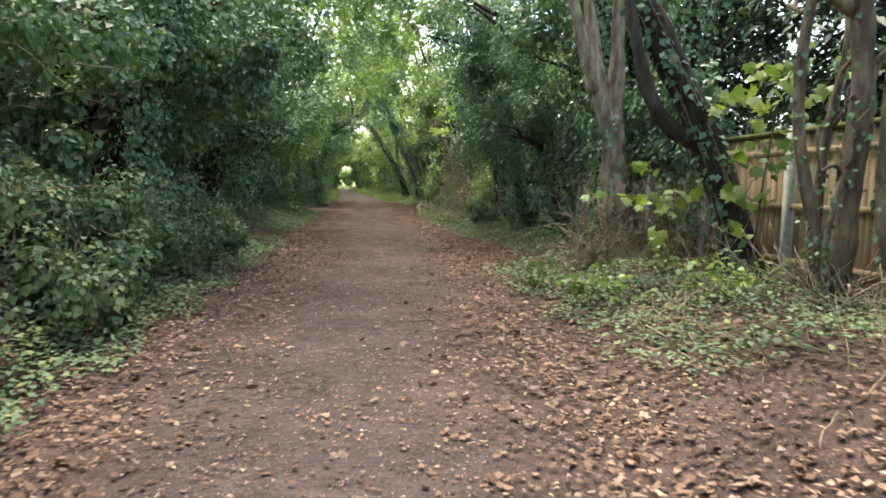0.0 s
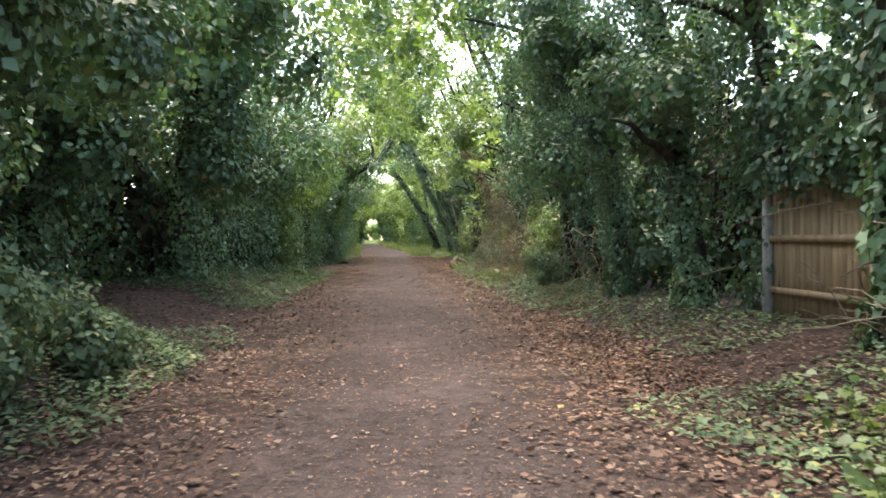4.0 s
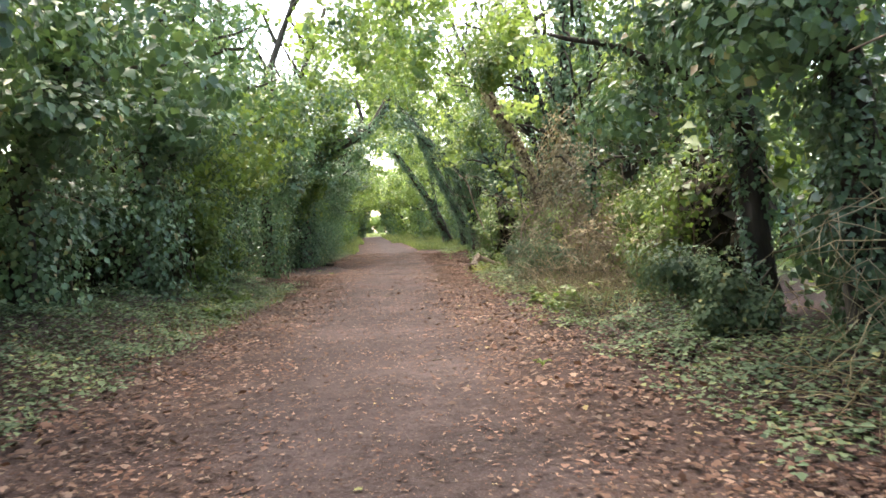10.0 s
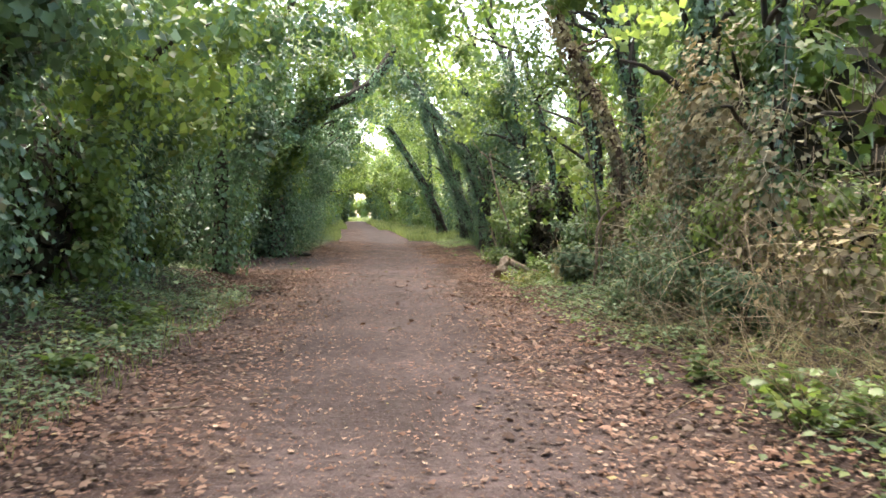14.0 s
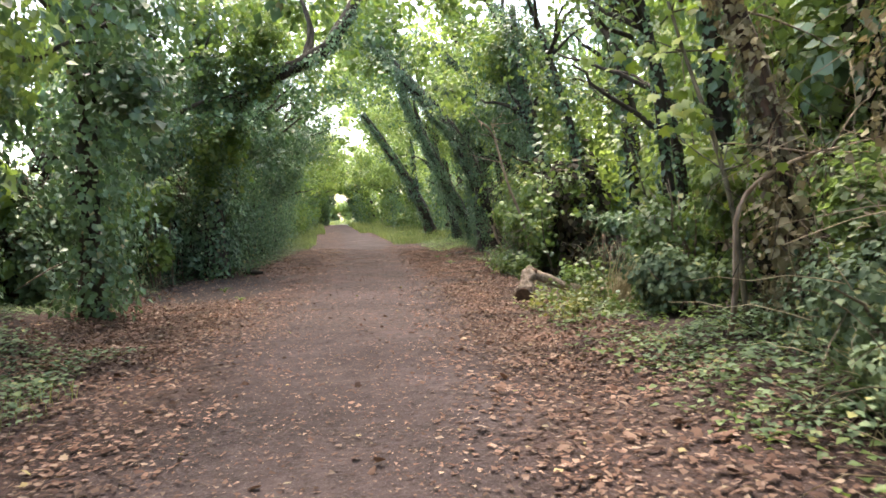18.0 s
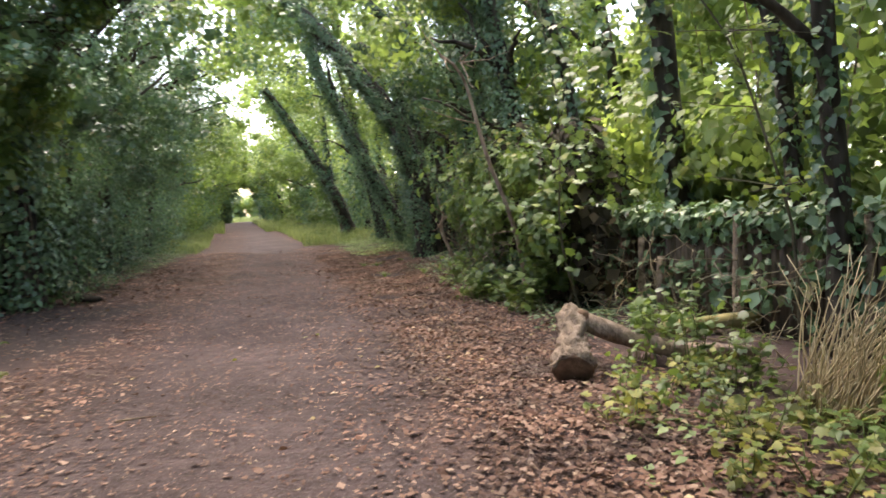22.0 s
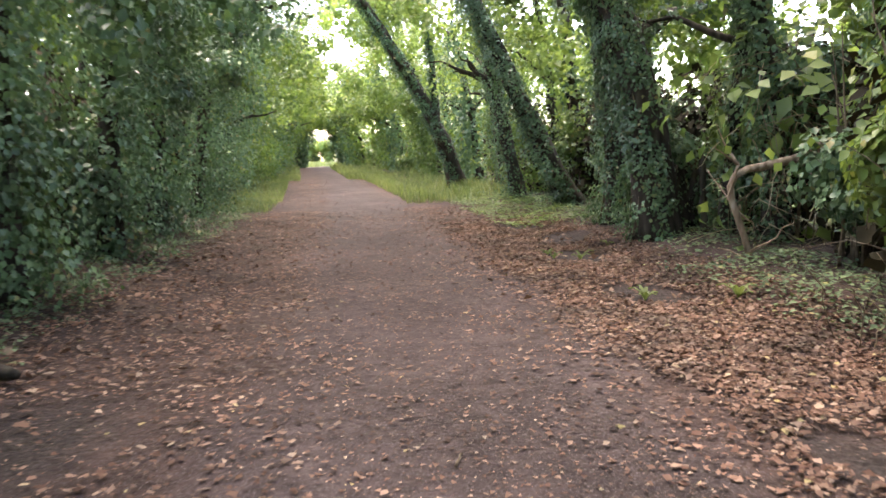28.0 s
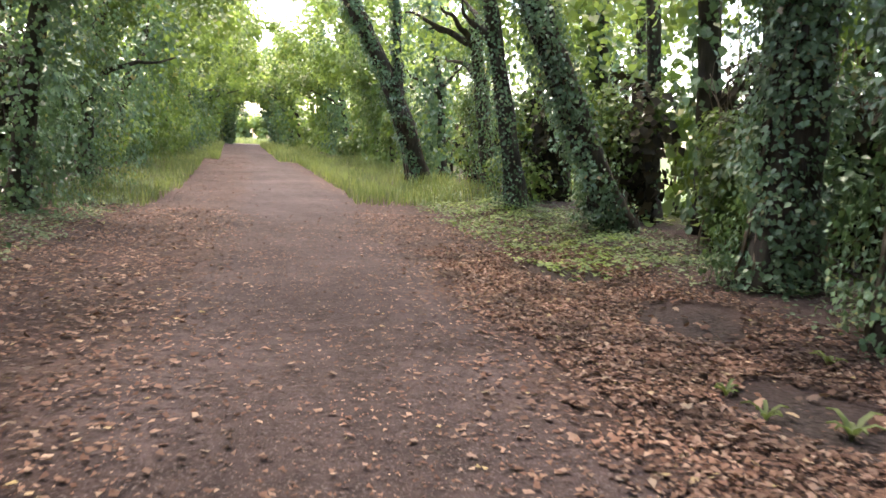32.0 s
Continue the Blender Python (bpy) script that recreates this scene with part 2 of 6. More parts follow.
def earth_material():
    """Leaf mould that turns to trodden, gritty earth where the "trodden" attribute is high."""
    mat, nodes, links, bsdf = node_material("woodland_earth")
    big = noise_node(nodes, links, 0.6, 5.0)
    soil = ramp(nodes, [(0.3, (0.034, 0.021, 0.018)), (0.5, (0.051, 0.032, 0.028)), (0.7, (0.072, 0.047, 0.040))])
    grit = ramp(nodes, [(0.3, (0.032, 0.022, 0.021)), (0.5, (0.047, 0.033, 0.032)), (0.68, (0.069, 0.05, 0.049))])
    links.new(big.outputs["Fac"], soil.inputs["Fac"])
    links.new(big.outputs["Fac"], grit.inputs["Fac"])
    attr = nodes.new("ShaderNodeAttribute")
    attr.attribute_name = "trodden"
    edge = noise_node(nodes, links, 3.2, 6.0)
    add = nodes.new("ShaderNodeMath")
    add.operation = "ADD"
    links.new(attr.outputs["Fac"], add.inputs[0])
    links.new(edge.outputs["Fac"], add.inputs[1])
    cut = ramp(nodes, [(0.75, (0, 0, 0)), (1.0, (1, 1, 1))])
    half = nodes.new("ShaderNodeMath")
    half.operation = "MULTIPLY"
    half.inputs[1].default_value = 0.75
    links.new(add.outputs[0], half.inputs[0])
    links.new(half.outputs[0], cut.inputs["Fac"])
    cut.color_ramp.elements[0].position, cut.color_ramp.elements[1].position = 0.5, 0.95
    colour = mixed(nodes, links, "MIX", soil.outputs["Color"], grit.outputs["Color"], cut.outputs["Color"])
    mid = noise_node(nodes, links, 6.0, 8.0)
    shade = ramp(nodes, [(0.3, (0.66, 0.64, 0.62)), (0.7, (1.32, 1.3, 1.28))])
    links.new(mid.outputs["Fac"], shade.inputs["Fac"])
    colour = mixed(nodes, links, "MULTIPLY", colour, shade.outputs["Color"], 1.0)
    stones = noise_node(nodes, links, 75.0, 3.0)
    dots = ramp(nodes, [(0.56, (0, 0, 0)), (0.66, (0.75, 0.75, 0.75))])
    links.new(stones.outputs["Fac"], dots.inputs["Fac"])
    colour = mixed(nodes, links, "MIX", colour, (0.11, 0.088, 0.084), dots.outputs["Color"])
    field = nodes.new("ShaderNodeAttribute")
    field.attribute_name = "meadow"
    turf_noise = noise_node(nodes, links, 1.7, 6.0)
    turf = ramp(nodes, [(0.3, (0.045, 0.07, 0.022)), (0.55, (0.075, 0.105, 0.032)), (0.75, (0.12, 0.135, 0.05))])
    links.new(turf_noise.outputs["Fac"], turf.inputs["Fac"])
    colour = mixed(nodes, links, "MIX", colour, turf.outputs["Color"], field.outputs["Fac"])
    turned = nodes.new("ShaderNodeAttribute")
    turned.attribute_name = "dug"
    crumb = noise_node(nodes, links, 30.0, 6.0)
    moist = ramp(nodes, [(0.35, (0.014, 0.011, 0.01)), (0.55, (0.032, 0.025, 0.023)), (0.75, (0.065, 0.051, 0.047))])
    links.new(crumb.outputs["Fac"], moist.inputs["Fac"])
    colour = mixed(nodes, links, "MIX", colour, moist.outputs["Color"], turned.outputs["Fac"])
    links.new(colour, bsdf.inputs["Base Color"])
    bsdf.inputs["Roughness"].default_value = 0.95
    bsdf.inputs["Specular IOR Level"].default_value = 0.2
    relief = nodes.new("ShaderNodeBump")
    relief.inputs["Strength"].default_value, relief.inputs["Distance"].default_value = 0.8, 0.035
    tall = noise_node(nodes, links, 24.0, 8.0)
    links.new(tall.outputs["Fac"], relief.inputs["Height"])
    links.new(relief.outputs["Normal"], bsdf.inputs["Normal"])
    return mat


EARTH = earth_material()


# ---- mesh tools ----
def mesh_of(name, verts, faces, material, smooth=False):
    """verts: n x 3; faces: list of integer arrays, one for each count of corners."""
    me = bpy.data.meshes.new(name)
    verts = np.asarray(verts, np.float32)
    faces = [np.asarray(f, np.int32) for f in faces if len(f)]
    me.vertices.add(len(verts))
    me.vertices.foreach_set("co", verts.ravel())
    counts = np.concatenate([np.full(len(f), f.shape[1], np.int32) for f in faces])
    me.loops.add(int(counts.sum()))
    me.loops.foreach_set("vertex_index", np.concatenate([f.ravel() for f in faces]))
    me.polygons.add(len(counts))
    me.polygons.foreach_set("loop_start", np.r_[0, np.cumsum(counts)[:-1]].astype(np.int32))
    me.polygons.foreach_set("loop_total", counts)
    if smooth:
        me.polygons.foreach_set("use_smooth", np.ones(len(counts), bool))
    me.update(calc_edges=True)
    me.materials.append(material)
    return me


def piece(name, geo, material, parent=None, label="", smooth=False):
    ob = new(name, mesh_of(name, *geo, material, smooth))
    if parent:
        ob.parent = parent
    if label:
        ob["label"] = label
    return ob


def thing(name, label, category, group="", kind=""):
    return tagged(new(name), label, category, group, kind)


def joined(geos):
    verts, byn, base = [], {}, 0
    for v, fs in geos:
        verts.append(v)
        for f in fs:
            if len(f):
                byn.setdefault(np.asarray(f).shape[1], []).append(np.asarray(f) + base)
        base += len(v)
    return np.concatenate(verts), [np.concatenate(f) for f in byn.values()]


def unit(v):
    return v / np.maximum(np.linalg.norm(v, axis=-1, keepdims=True), 1e-9)


def leaves(points, normals, size, rng, droop=0.5, spread=0.8, width=0.42, flat=0.0):
    """A folded two-triangle leaf at each point, facing roughly along its normal."""
    n = len(points)
    normals = unit(normals + spread * rng.normal(size=(n, 3)) * 0.5 + np.array([0, 0, flat + 0.45]))
    ax = 0.8 * rng.normal(size=(n, 3)) + np.array([0, 0, -droop * 1.8])
    ax = unit(ax - normals * (ax * normals).sum(1, keepdims=True))
    side = np.cross(normals, ax)
    length = (size * rng.uniform(0.6, 1.35, n))[:, None]
    base, tip = points, points + ax * length - normals * length * 0.18
    mid = points + ax * length * 0.42 + normals * length * 0.06
    left, right = mid + side * length * width, mid - side * length * width
    verts = np.stack([base, left, tip, right], 1).reshape(-1, 3)
    k = 4 * np.arange(n)[:, None]
    return verts, [np.concatenate([k + [0, 3, 2], k + [0, 2, 1]])]


STAR = [(0, 0), (0.32, -0.05), (0.62, 0.22), (0.42, 0.36), (0.56, 0.7), (0.22, 0.66), (0, 1.05), (-0.22, 0.66), (-0.56, 0.7), (-0.42, 0.36), (-0.62, 0.22), (-0.32, -0.05)]


def lobed_leaves(points, normals, size, rng):
    """Broad five-lobed leaves, slightly cupped."""
    n = len(points)
    normals = unit(normals + rng.normal(size=(n, 3)) * 0.45)
    ax = rng.normal(size=(n, 3)) + np.array([0, 0, -0.9])
    ax = unit(ax - normals * (ax * normals).sum(1, keepdims=True))
    side = np.cross(normals, ax)
    length = (size * rng.uniform(0.65, 1.3, n))[:, None]
    ring = [points + (side * u + ax * v - normals * (u * u * 0.25 + v * v * 0.12)) * length for u, v in STAR]
    centre = points + ax * 0.35 * length
    verts = np.stack([centre, *ring], 1).reshape(-1, 3)
    k = 13 * np.arange(n)[:, None]
    return verts, [np.concatenate([k + [0, 1 + i, 1 + (i + 1) % 12] for i in range(12)])]


def tube(points, radii, sides=8, rng=None, rough=0.0):
    points, radii = np.asarray(points, float), np.asarray(radii, float)
    tangent = unit(np.gradient(points, axis=0))
    ref = np.where(np.abs(tangent[:, 2:]) > 0.9, np.array([[1.0, 0, 0]]), np.array([[0, 0, 1.0]]))
    u = unit(np.cross(tangent, ref))
    for i in range(1, len(u)):
        u[i] = unit((u[i - 1] - tangent[i] * (u[i - 1] @ tangent[i]))[None])[0]
    v = np.cross(tangent, u)
    a = np.linspace(0, 2 * np.pi, sides, endpoint=False)
    r = radii[:, None] * np.ones(sides)
    if rng is not None and rough:
        r = r * (1 + rough * rng.normal(size=r.shape))
    verts = points[:, None] + r[..., None] * (np.cos(a)[None, :, None] * u[:, None] + np.sin(a)[None, :, None] * v[:, None])
    m = len(points)
    i, j = np.meshgrid(np.arange(m - 1), np.arange(sides), indexing="ij")
    quads = np.stack([i * sides + j, i * sides + (j + 1) % sides, (i + 1) * sides + (j + 1) % sides, (i + 1) * sides + j], -1).reshape(-1, 4)
    verts = np.concatenate([verts.reshape(-1, 3), points[:1], points[-1:]])
    j = np.arange(sides)
    lids = np.concatenate([np.stack([np.full(sides, m * sides), (j + 1) % sides, j], 1), np.stack([np.full(sides, m * sides + 1), (m - 1) * sides + j, (m - 1) * sides + (j + 1) % sides], 1)])
    return verts, [quads, lids]


def gnarled(line, radii, rng, rings=36, sides=15, depth=0.12):
    """A trunk or limb with flutes, swellings and a flared, uneven surface."""
    line, radii = np.asarray(line, float), np.asarray(radii, float)
    s, t = np.linspace(0, len(line) - 1, rings), np.arange(len(line))
    points = np.stack([np.interp(s, t, line[:, k]) for k in range(3)], 1)
    for _ in range(3):
        points[1:-1] = (points[:-2] + 2 * points[1:-1] + points[2:]) / 4
    r = np.interp(s, t, radii)
    verts, faces = tube(points, r, sides)
    a = np.linspace(0, 2 * np.pi, sides, endpoint=False)[None]
    v = (s / (len(line) - 1))[:, None]
    f = np.zeros((rings, sides))
    for k, amp in ((2, 0.8), (3, 1.0), (5, 0.8), (7, 0.5)):
        f += amp * np.sin(k * a + rng.uniform(0, 6.28) + 6 * rng.normal() * v + 1.2 * np.sin(v * 9 + rng.uniform(0, 6.28)))
    f = 1 + depth * (f * 0.55 + 0.45 * rng.normal(size=f.shape) + 0.6 * np.sin(v * 31 + 2 * a + rng.uniform(0, 6.28)))
    body = verts[:rings * sides].reshape(rings, sides, 3)
    body = points[:, None] + (body - points[:, None]) * np.maximum(f, 0.4)[..., None]
    return np.concatenate([body.reshape(-1, 3), verts[rings * sides:]]), faces


def bent(points, n, wobble, rng):
    """A smooth, slightly wandering line through the given points."""
    points = np.asarray(points, float)
    d = np.r_[0, np.cumsum(np.linalg.norm(np.diff(points, axis=0), axis=1))]
    s = np.linspace(0, d[-1], n)
    line = np.stack([np.interp(s, d, points[:, k]) for k in range(3)], 1)
    for _ in range(2):
        line[1:-1] = (line[:-2] + 2 * line[1:-1] + line[2:]) / 4
    off = np.cumsum(rng.normal(size=(n, 3)), 0) * wobble / np.sqrt(n)
    off -= np.linspace(0, 1, n)[:, None] * off[-1]
    return line + off * np.linspace(0, 1, n)[:, None]


def blob(centre, radius, count, rng, shell=0.62):
    """Points and outward normals in the outer part of an uneven clump."""
    centre, radius = np.asarray(centre, float), np.asarray(radius, float) * np.ones(3)
    d = unit(rng.normal(size=(count, 3)))
    k = rng.normal(size=(5, 3)) * 2.6
    phase = rng.uniform(0, 6.28, 5)
    lump = 1 + 0.17 * np.sin(d @ k.T + phase).sum(1) / 1.6
    r = lump * rng.uniform(shell, 1.0, count) ** 0.8
    return centre + d * r[:, None] * radius, unit(d / radius)


def smooth01(t):
    t = np.clip(t, 0, 1)
    return t * t * (3 - 2 * t)


# ---- ground ----
LEFT_BANK = ([-40, 12.5, 16.5, 22, 33, 42, 50, 300], [1.0, 1.0, 0.25, 0.55, 0.5, 0.12, 0.25, 0.3])
RIGHT_BANK = ([-40, 12, 18, 24, 33, 36, 38, 44, 48, 55, 300], [0.5, 0.5, 0.4, 0.35, 0.35, 0.18, 0.02, 0.05, 0.2, 0.25, 0.3])
LEFT_LINE = ([-40, 8, 13, 37, 49, 65, 83, 104, 113, 119, 160, 300], [-2.4, -2.3, -2.2, -2.4, -2.8, -3.3, -3.9, -4.4, -4.5, -5.6, -7.0, -14])
LEFT_EDGE = ([-40, 8, 13, 34.5, 37.5, 39.2, 40.4, 45.2, 46.6, 49, 65, 83, 104, 113, 119, 160, 300], [-2.4, -2.3, -2.2, -2.5, -2.9, -3.2, -4.2, -4.2, -2.8, -2.8, -3.3, -3.9, -4.5, -4.6, -5.8, -7.0, -14])
RIGHT_EDGE = ([-40, 5, 8, 12, 20, 26, 34, 46, 67, 77, 104, 113, 119, 160, 300], [1.5, 1.6, 2.0, 2.6, 2.9, 2.2, 2.3, 3.2, 3.2, 2.2, -1.2, -1.4, -0.4, -2.6, -9])


def centre_line(y):
    return (np.interp(y, *LEFT_LINE) + np.interp(y, *RIGHT_EDGE)) / 2


def height(x, y):
    x, y = np.asarray(x, float), np.asarray(y, float)
    le, re = np.interp(y, *LEFT_EDGE), np.interp(y, *RIGHT_EDGE)
    z = np.interp(y, *LEFT_BANK) * smooth01((le + 0.1 - x) / np.interp(y, [13, 18], [1.3, 2.0])) + np.interp(y, *RIGHT_BANK) * smooth01((x - re + 0.1) / 1.7)
    z = z + 0.7 * smooth01((y - 60) / 50)
    return z + 0.012 * np.sin(x * 2.3 + y * 0.9) + 0.01 * np.sin(y * 2.1 - x * 1.1) - 0.02


DUG = ((2.8, 48.6, 0.4), (2.9, 51.3, 0.42), (3.35, 53.4, 0.4), (3.1, 55.6, 0.4), (2.2, 44.6, 0.25))


def dug(x, y):
    """How freshly turned and moist the soil is: the bay on the left and a few patches on the right bank."""
    worked = smooth01((-1.5 + 0.25 * np.sin(y * 2.1) - x) / 0.5) * smooth01((y - 40.4) / 0.8) * smooth01((46.6 - y) / 0.8) * smooth01((x + 4.6) / 0.6)
    for cx, cy, r in DUG:
        worked = np.maximum(worked, smooth01(1.6 - np.hypot((x - cx) / r, (y - cy) / (r * 1.5))))
    return 0.85 * worked


def sheet(xs, ys, zf):
    gx, gy = np.meshgrid(xs, ys, indexing="ij")
    verts = np.stack([gx, gy, zf(gx, gy)], -1).reshape(-1, 3)
    i, j = np.meshgrid(np.arange(len(xs) - 1), np.arange(len(ys) - 1), indexing="ij")
    m = len(ys)
    return verts, [np.stack([i * m + j, (i + 1) * m + j, (i + 1) * m + j + 1, i * m + j + 1], -1).reshape(-1, 4)]


XS = np.r_[-2500, -600, -150, -60, -30, -18, -12, np.arange(-9, 9.01, 0.3), 12, 18, 30, 60, 150, 600, 2500]
YS = np.r_[-2500, -600, -150, -60, -30, np.arange(-12, 80, 0.5), np.arange(80, 200, 4), 250, 400, 900, 2500]
def trodden(ob, values, name="trodden"):
    """Marks how worn, or how grassy, the earth is at each vertex."""
    ob.data.attributes.new(name, "FLOAT", "POINT").data.foreach_set("value", np.asarray(values, np.float32).ravel())
    return ob


tagged(trodden(piece("ground", sheet(XS, YS, height), EARTH, smooth=True), np.zeros(len(XS) * len(YS))), "dark brown woodland earth rising into low banks beside the path", "ground", kind="structure")


trodden(bpy.data.objects["ground"], np.repeat(smooth01((np.abs(XS) - 6.0) / 2.5), len(YS)), "meadow")
GX, GY = np.meshgrid(XS, YS, indexing="ij")
trodden(bpy.data.objects["ground"], dug(GX, GY), "dug")


def path_sheet():
    ys = np.arange(-12, 170, 0.4)
    us = np.linspace(-1, 1, 25)
    c = centre_line(ys)
    half = np.interp(ys, [-12, 7, 15, 40, 60, 78, 104, 170], [1.35, 1.4, 1.6, 2.0, 2.0, 1.45, 1.0, 1.3])
    wob = 0.18 * np.sin(ys * 0.8) + 0.14 * np.sin(ys * 1.9 + 1) + 0.1 * np.sin(ys * 4.1)
    uu, yy = np.meshgrid(us, ys, indexing="ij")
    xx = c + uu * (half + wob * np.sign(uu)) + np.interp(ys, [0, 20, 40], [-0.0, 0.2, 0.2])
    zz = height(xx, yy) + 0.02 * (1 - np.abs(uu) ** 3 * 1.6) + 0.006 * np.sin(xx * 9 + yy * 3) + 0.006 * np.sin(yy * 7 - xx * 5)
    verts = np.stack([xx, yy, zz], -1).reshape(-1, 3)
    i, j = np.meshgrid(np.arange(len(us) - 1), np.arange(len(ys) - 1), indexing="ij")
    m = len(ys)
    return verts, [np.stack([i * m + j, (i + 1) * m + j, (i + 1) * m + j + 1, i * m + j + 1], -1).reshape(-1, 4)]


WORN = 0.95 * (1 - smooth01((np.abs(np.linspace(-1, 1, 25)) - 0.35) / 0.55))
tagged(trodden(piece("path", path_sheet(), EARTH, smooth=True), np.repeat(WORN, len(np.arange(-12, 170, 0.4)))), "trodden grey-brown earth path scattered with fallen leaves", "path", kind="structure")
WAY = np.array([v.co for v in bpy.data.objects["path"].data.vertices])
trodden(bpy.data.objects["path"], dug(WAY[:, 0], WAY[:, 1]), "dug")

# ---- trees and hedges ----
def clear_of_path(points, rng, top=4.7, margin=0.15, swags=True):
    """True for points outside the tunnel that the walkers keep open."""
    x, y, z = points.T
    le, re = np.interp(y, *LEFT_EDGE) - margin, np.interp(y, *RIGHT_EDGE) + margin
    u = (x - (le + re) / 2) / ((re - le) / 2)
    top, z = top * np.interp(y, [96, 105, 113, 117], [1, 0.8, 0.8, 1]), z - 0.7 * smooth01((y - 60) / 50)
    lump = 1 + 0.1 * np.sin(y * 1.7 + z * 1.1) + 0.08 * np.sin(y * 3.9 - z * 2.3 + x)
    hall = np.abs(u) ** 2.1 + (np.maximum(z, 0) / top) ** 2.1 > lump * 0.95
    # the canopy over the path hangs in loose swags with open sky between them
    gap = (np.abs(u) < np.where((z > 4.9) & ((x > 0) | (y < 11) | (y > 25)), np.where((x > 0) & (y > 46), 3.0, 2.1), 1.35) + 0.25 * np.sin(y * 0.9)) & (z > 3.9) & (z < 13) & (np.sin(y * 1.35 + 0.7 * np.sin(x * 1.3) + 0.4 * z) < np.interp(y, [6, 10, 40, 47], [0.5, 0.25, 0.3, 0.05])) & (y < 75)
    return (hall & ~gap if swags else hall) | (y > 160)


def towards_path(points, normals, rng):
    """Most of what faces away from the path is left thin, as in a shaded hedge interior."""
    side = np.sign(points[:, 0] - centre_line(points[:, 1]))
    out = normals[:, 0] * side
    return (out < 0.3) | (rng.uniform(0, 1, len(points)) < 0.15)


def foliage(blobs, size, rng, top=4.7, margin=0.15, bulk=1.7, **kw):
    pts, nrm = [], []
    for centre, radius, count in blobs:
        p, n = blob(centre, radius, int(count * 0.64), rng)
        pts.append(p), nrm.append(n)
    for centre, radius, count in blobs:
        p, n = blob(centre, np.asarray(radius, float) * 0.5, int(count * 0.12) + 1, rng)
        pts.append(p), nrm.append(n)
    inner = sum(int(count * 0.12) + 1 for _, _, count in blobs)
    p, n = np.concatenate(pts), np.concatenate(nrm)
    size = np.full(len(p), size * 1.4)
    size[len(p) - inner:] *= bulk
    keep = clear_of_path(p, rng, top, margin) & (p[:, 2] > height(p[:, 0], p[:, 1]) + 0.02) & towards_path(p, n, rng)
    return leaves(p[keep], n[keep], size[keep], rng, **kw)


def ivy_sleeve(line, radius, count, size, rng, span=(0.0, 1.0)):
    """Leaves all round a stem, in uneven tufts."""
    line, count = np.asarray(line), int(count * 0.86)
    t = rng.uniform(*span, count)
    s = t * (len(line) - 1)
    i = np.minimum(s.astype(int), len(line) - 2)
    p = line[i] + (line[i + 1] - line[i]) * (s - i)[:, None]
    a = rng.uniform(0, 2 * np.pi, count)
    tuft = 1 + 0.3 * np.sin(a * 3 + t * 17) + 0.25 * np.sin(t * 41 + a * 2) + 0.15 * np.sin(t * 90 - a)
    r = np.interp(t, np.linspace(0, 1, len(radius)), radius) * tuft * rng.uniform(0.55, 1.0, count)
    inner = np.arange(count) < count * 0.14
    r = np.where(inner, r * 0.5, r)
    size = np.where(inner, size * 1.7, size * 1.35)
    d = np.stack([np.cos(a), np.sin(a), 0.15 * rng.normal(size=count)], 1)
    p = p + d * r[:, None]
    keep = (p[:, 2] > height(p[:, 0], p[:, 1]) + 0.03) & (clear_of_path(p, rng, 4.7, -0.2, False) | (p[:, 2] > 2.8)) & towards_path(p, d, rng)
    return leaves(p[keep], d[keep], size[keep], rng, droop=0.9)


def limbs_of(line, count, reach, rng, side=0.0, lift=0.5):
    """Lines of side limbs from the upper part of a trunk."""
    out = []
    for _ in range(count):
        t = rng.uniform(0.4, 0.95)
        p = line[int(t * (len(line) - 1))]
        d = np.array([rng.normal() * 0.8 + side, rng.normal() * 0.8, lift + rng.uniform(0, 0.6)])
        d = d / np.linalg.norm(d) * reach * rng.uniform(0.6, 1.2)
        out.append(bent([p, p + d * 0.5 + [0, 0, 0.1], p + d], 8, 0.25, rng))
    return out


def vines(line, radius, count, parent, rng):
    """Woody ivy stems that climb a trunk."""
    line = np.asarray(line)
    for _ in range(count):
        a0, turn = rng.uniform(0, 6.28), rng.normal() * 1.2
        t = np.linspace(0.01, rng.uniform(0.4, 0.95), 12)
        s = t * (len(line) - 1)
        i = np.minimum(s.astype(int), len(line) - 2)
        p = line[i] + (line[i + 1] - line[i]) * (s - i)[:, None]
        a = a0 + turn * t + np.cumsum(rng.normal(size=12)) * 0.12
        r = np.interp(t, np.linspace(0, 1, len(radius)), radius) * 0.97
        p = p + np.stack([np.cos(a), np.sin(a), 0 * a], 1) * r[:, None]
        piece("ivy_stem", tube(p, np.linspace(0.022, 0.008, 12) * rng.uniform(0.6, 1.3), 5, rng, 0.1), TWIG if rng.uniform() < 0.5 else BARK, parent)


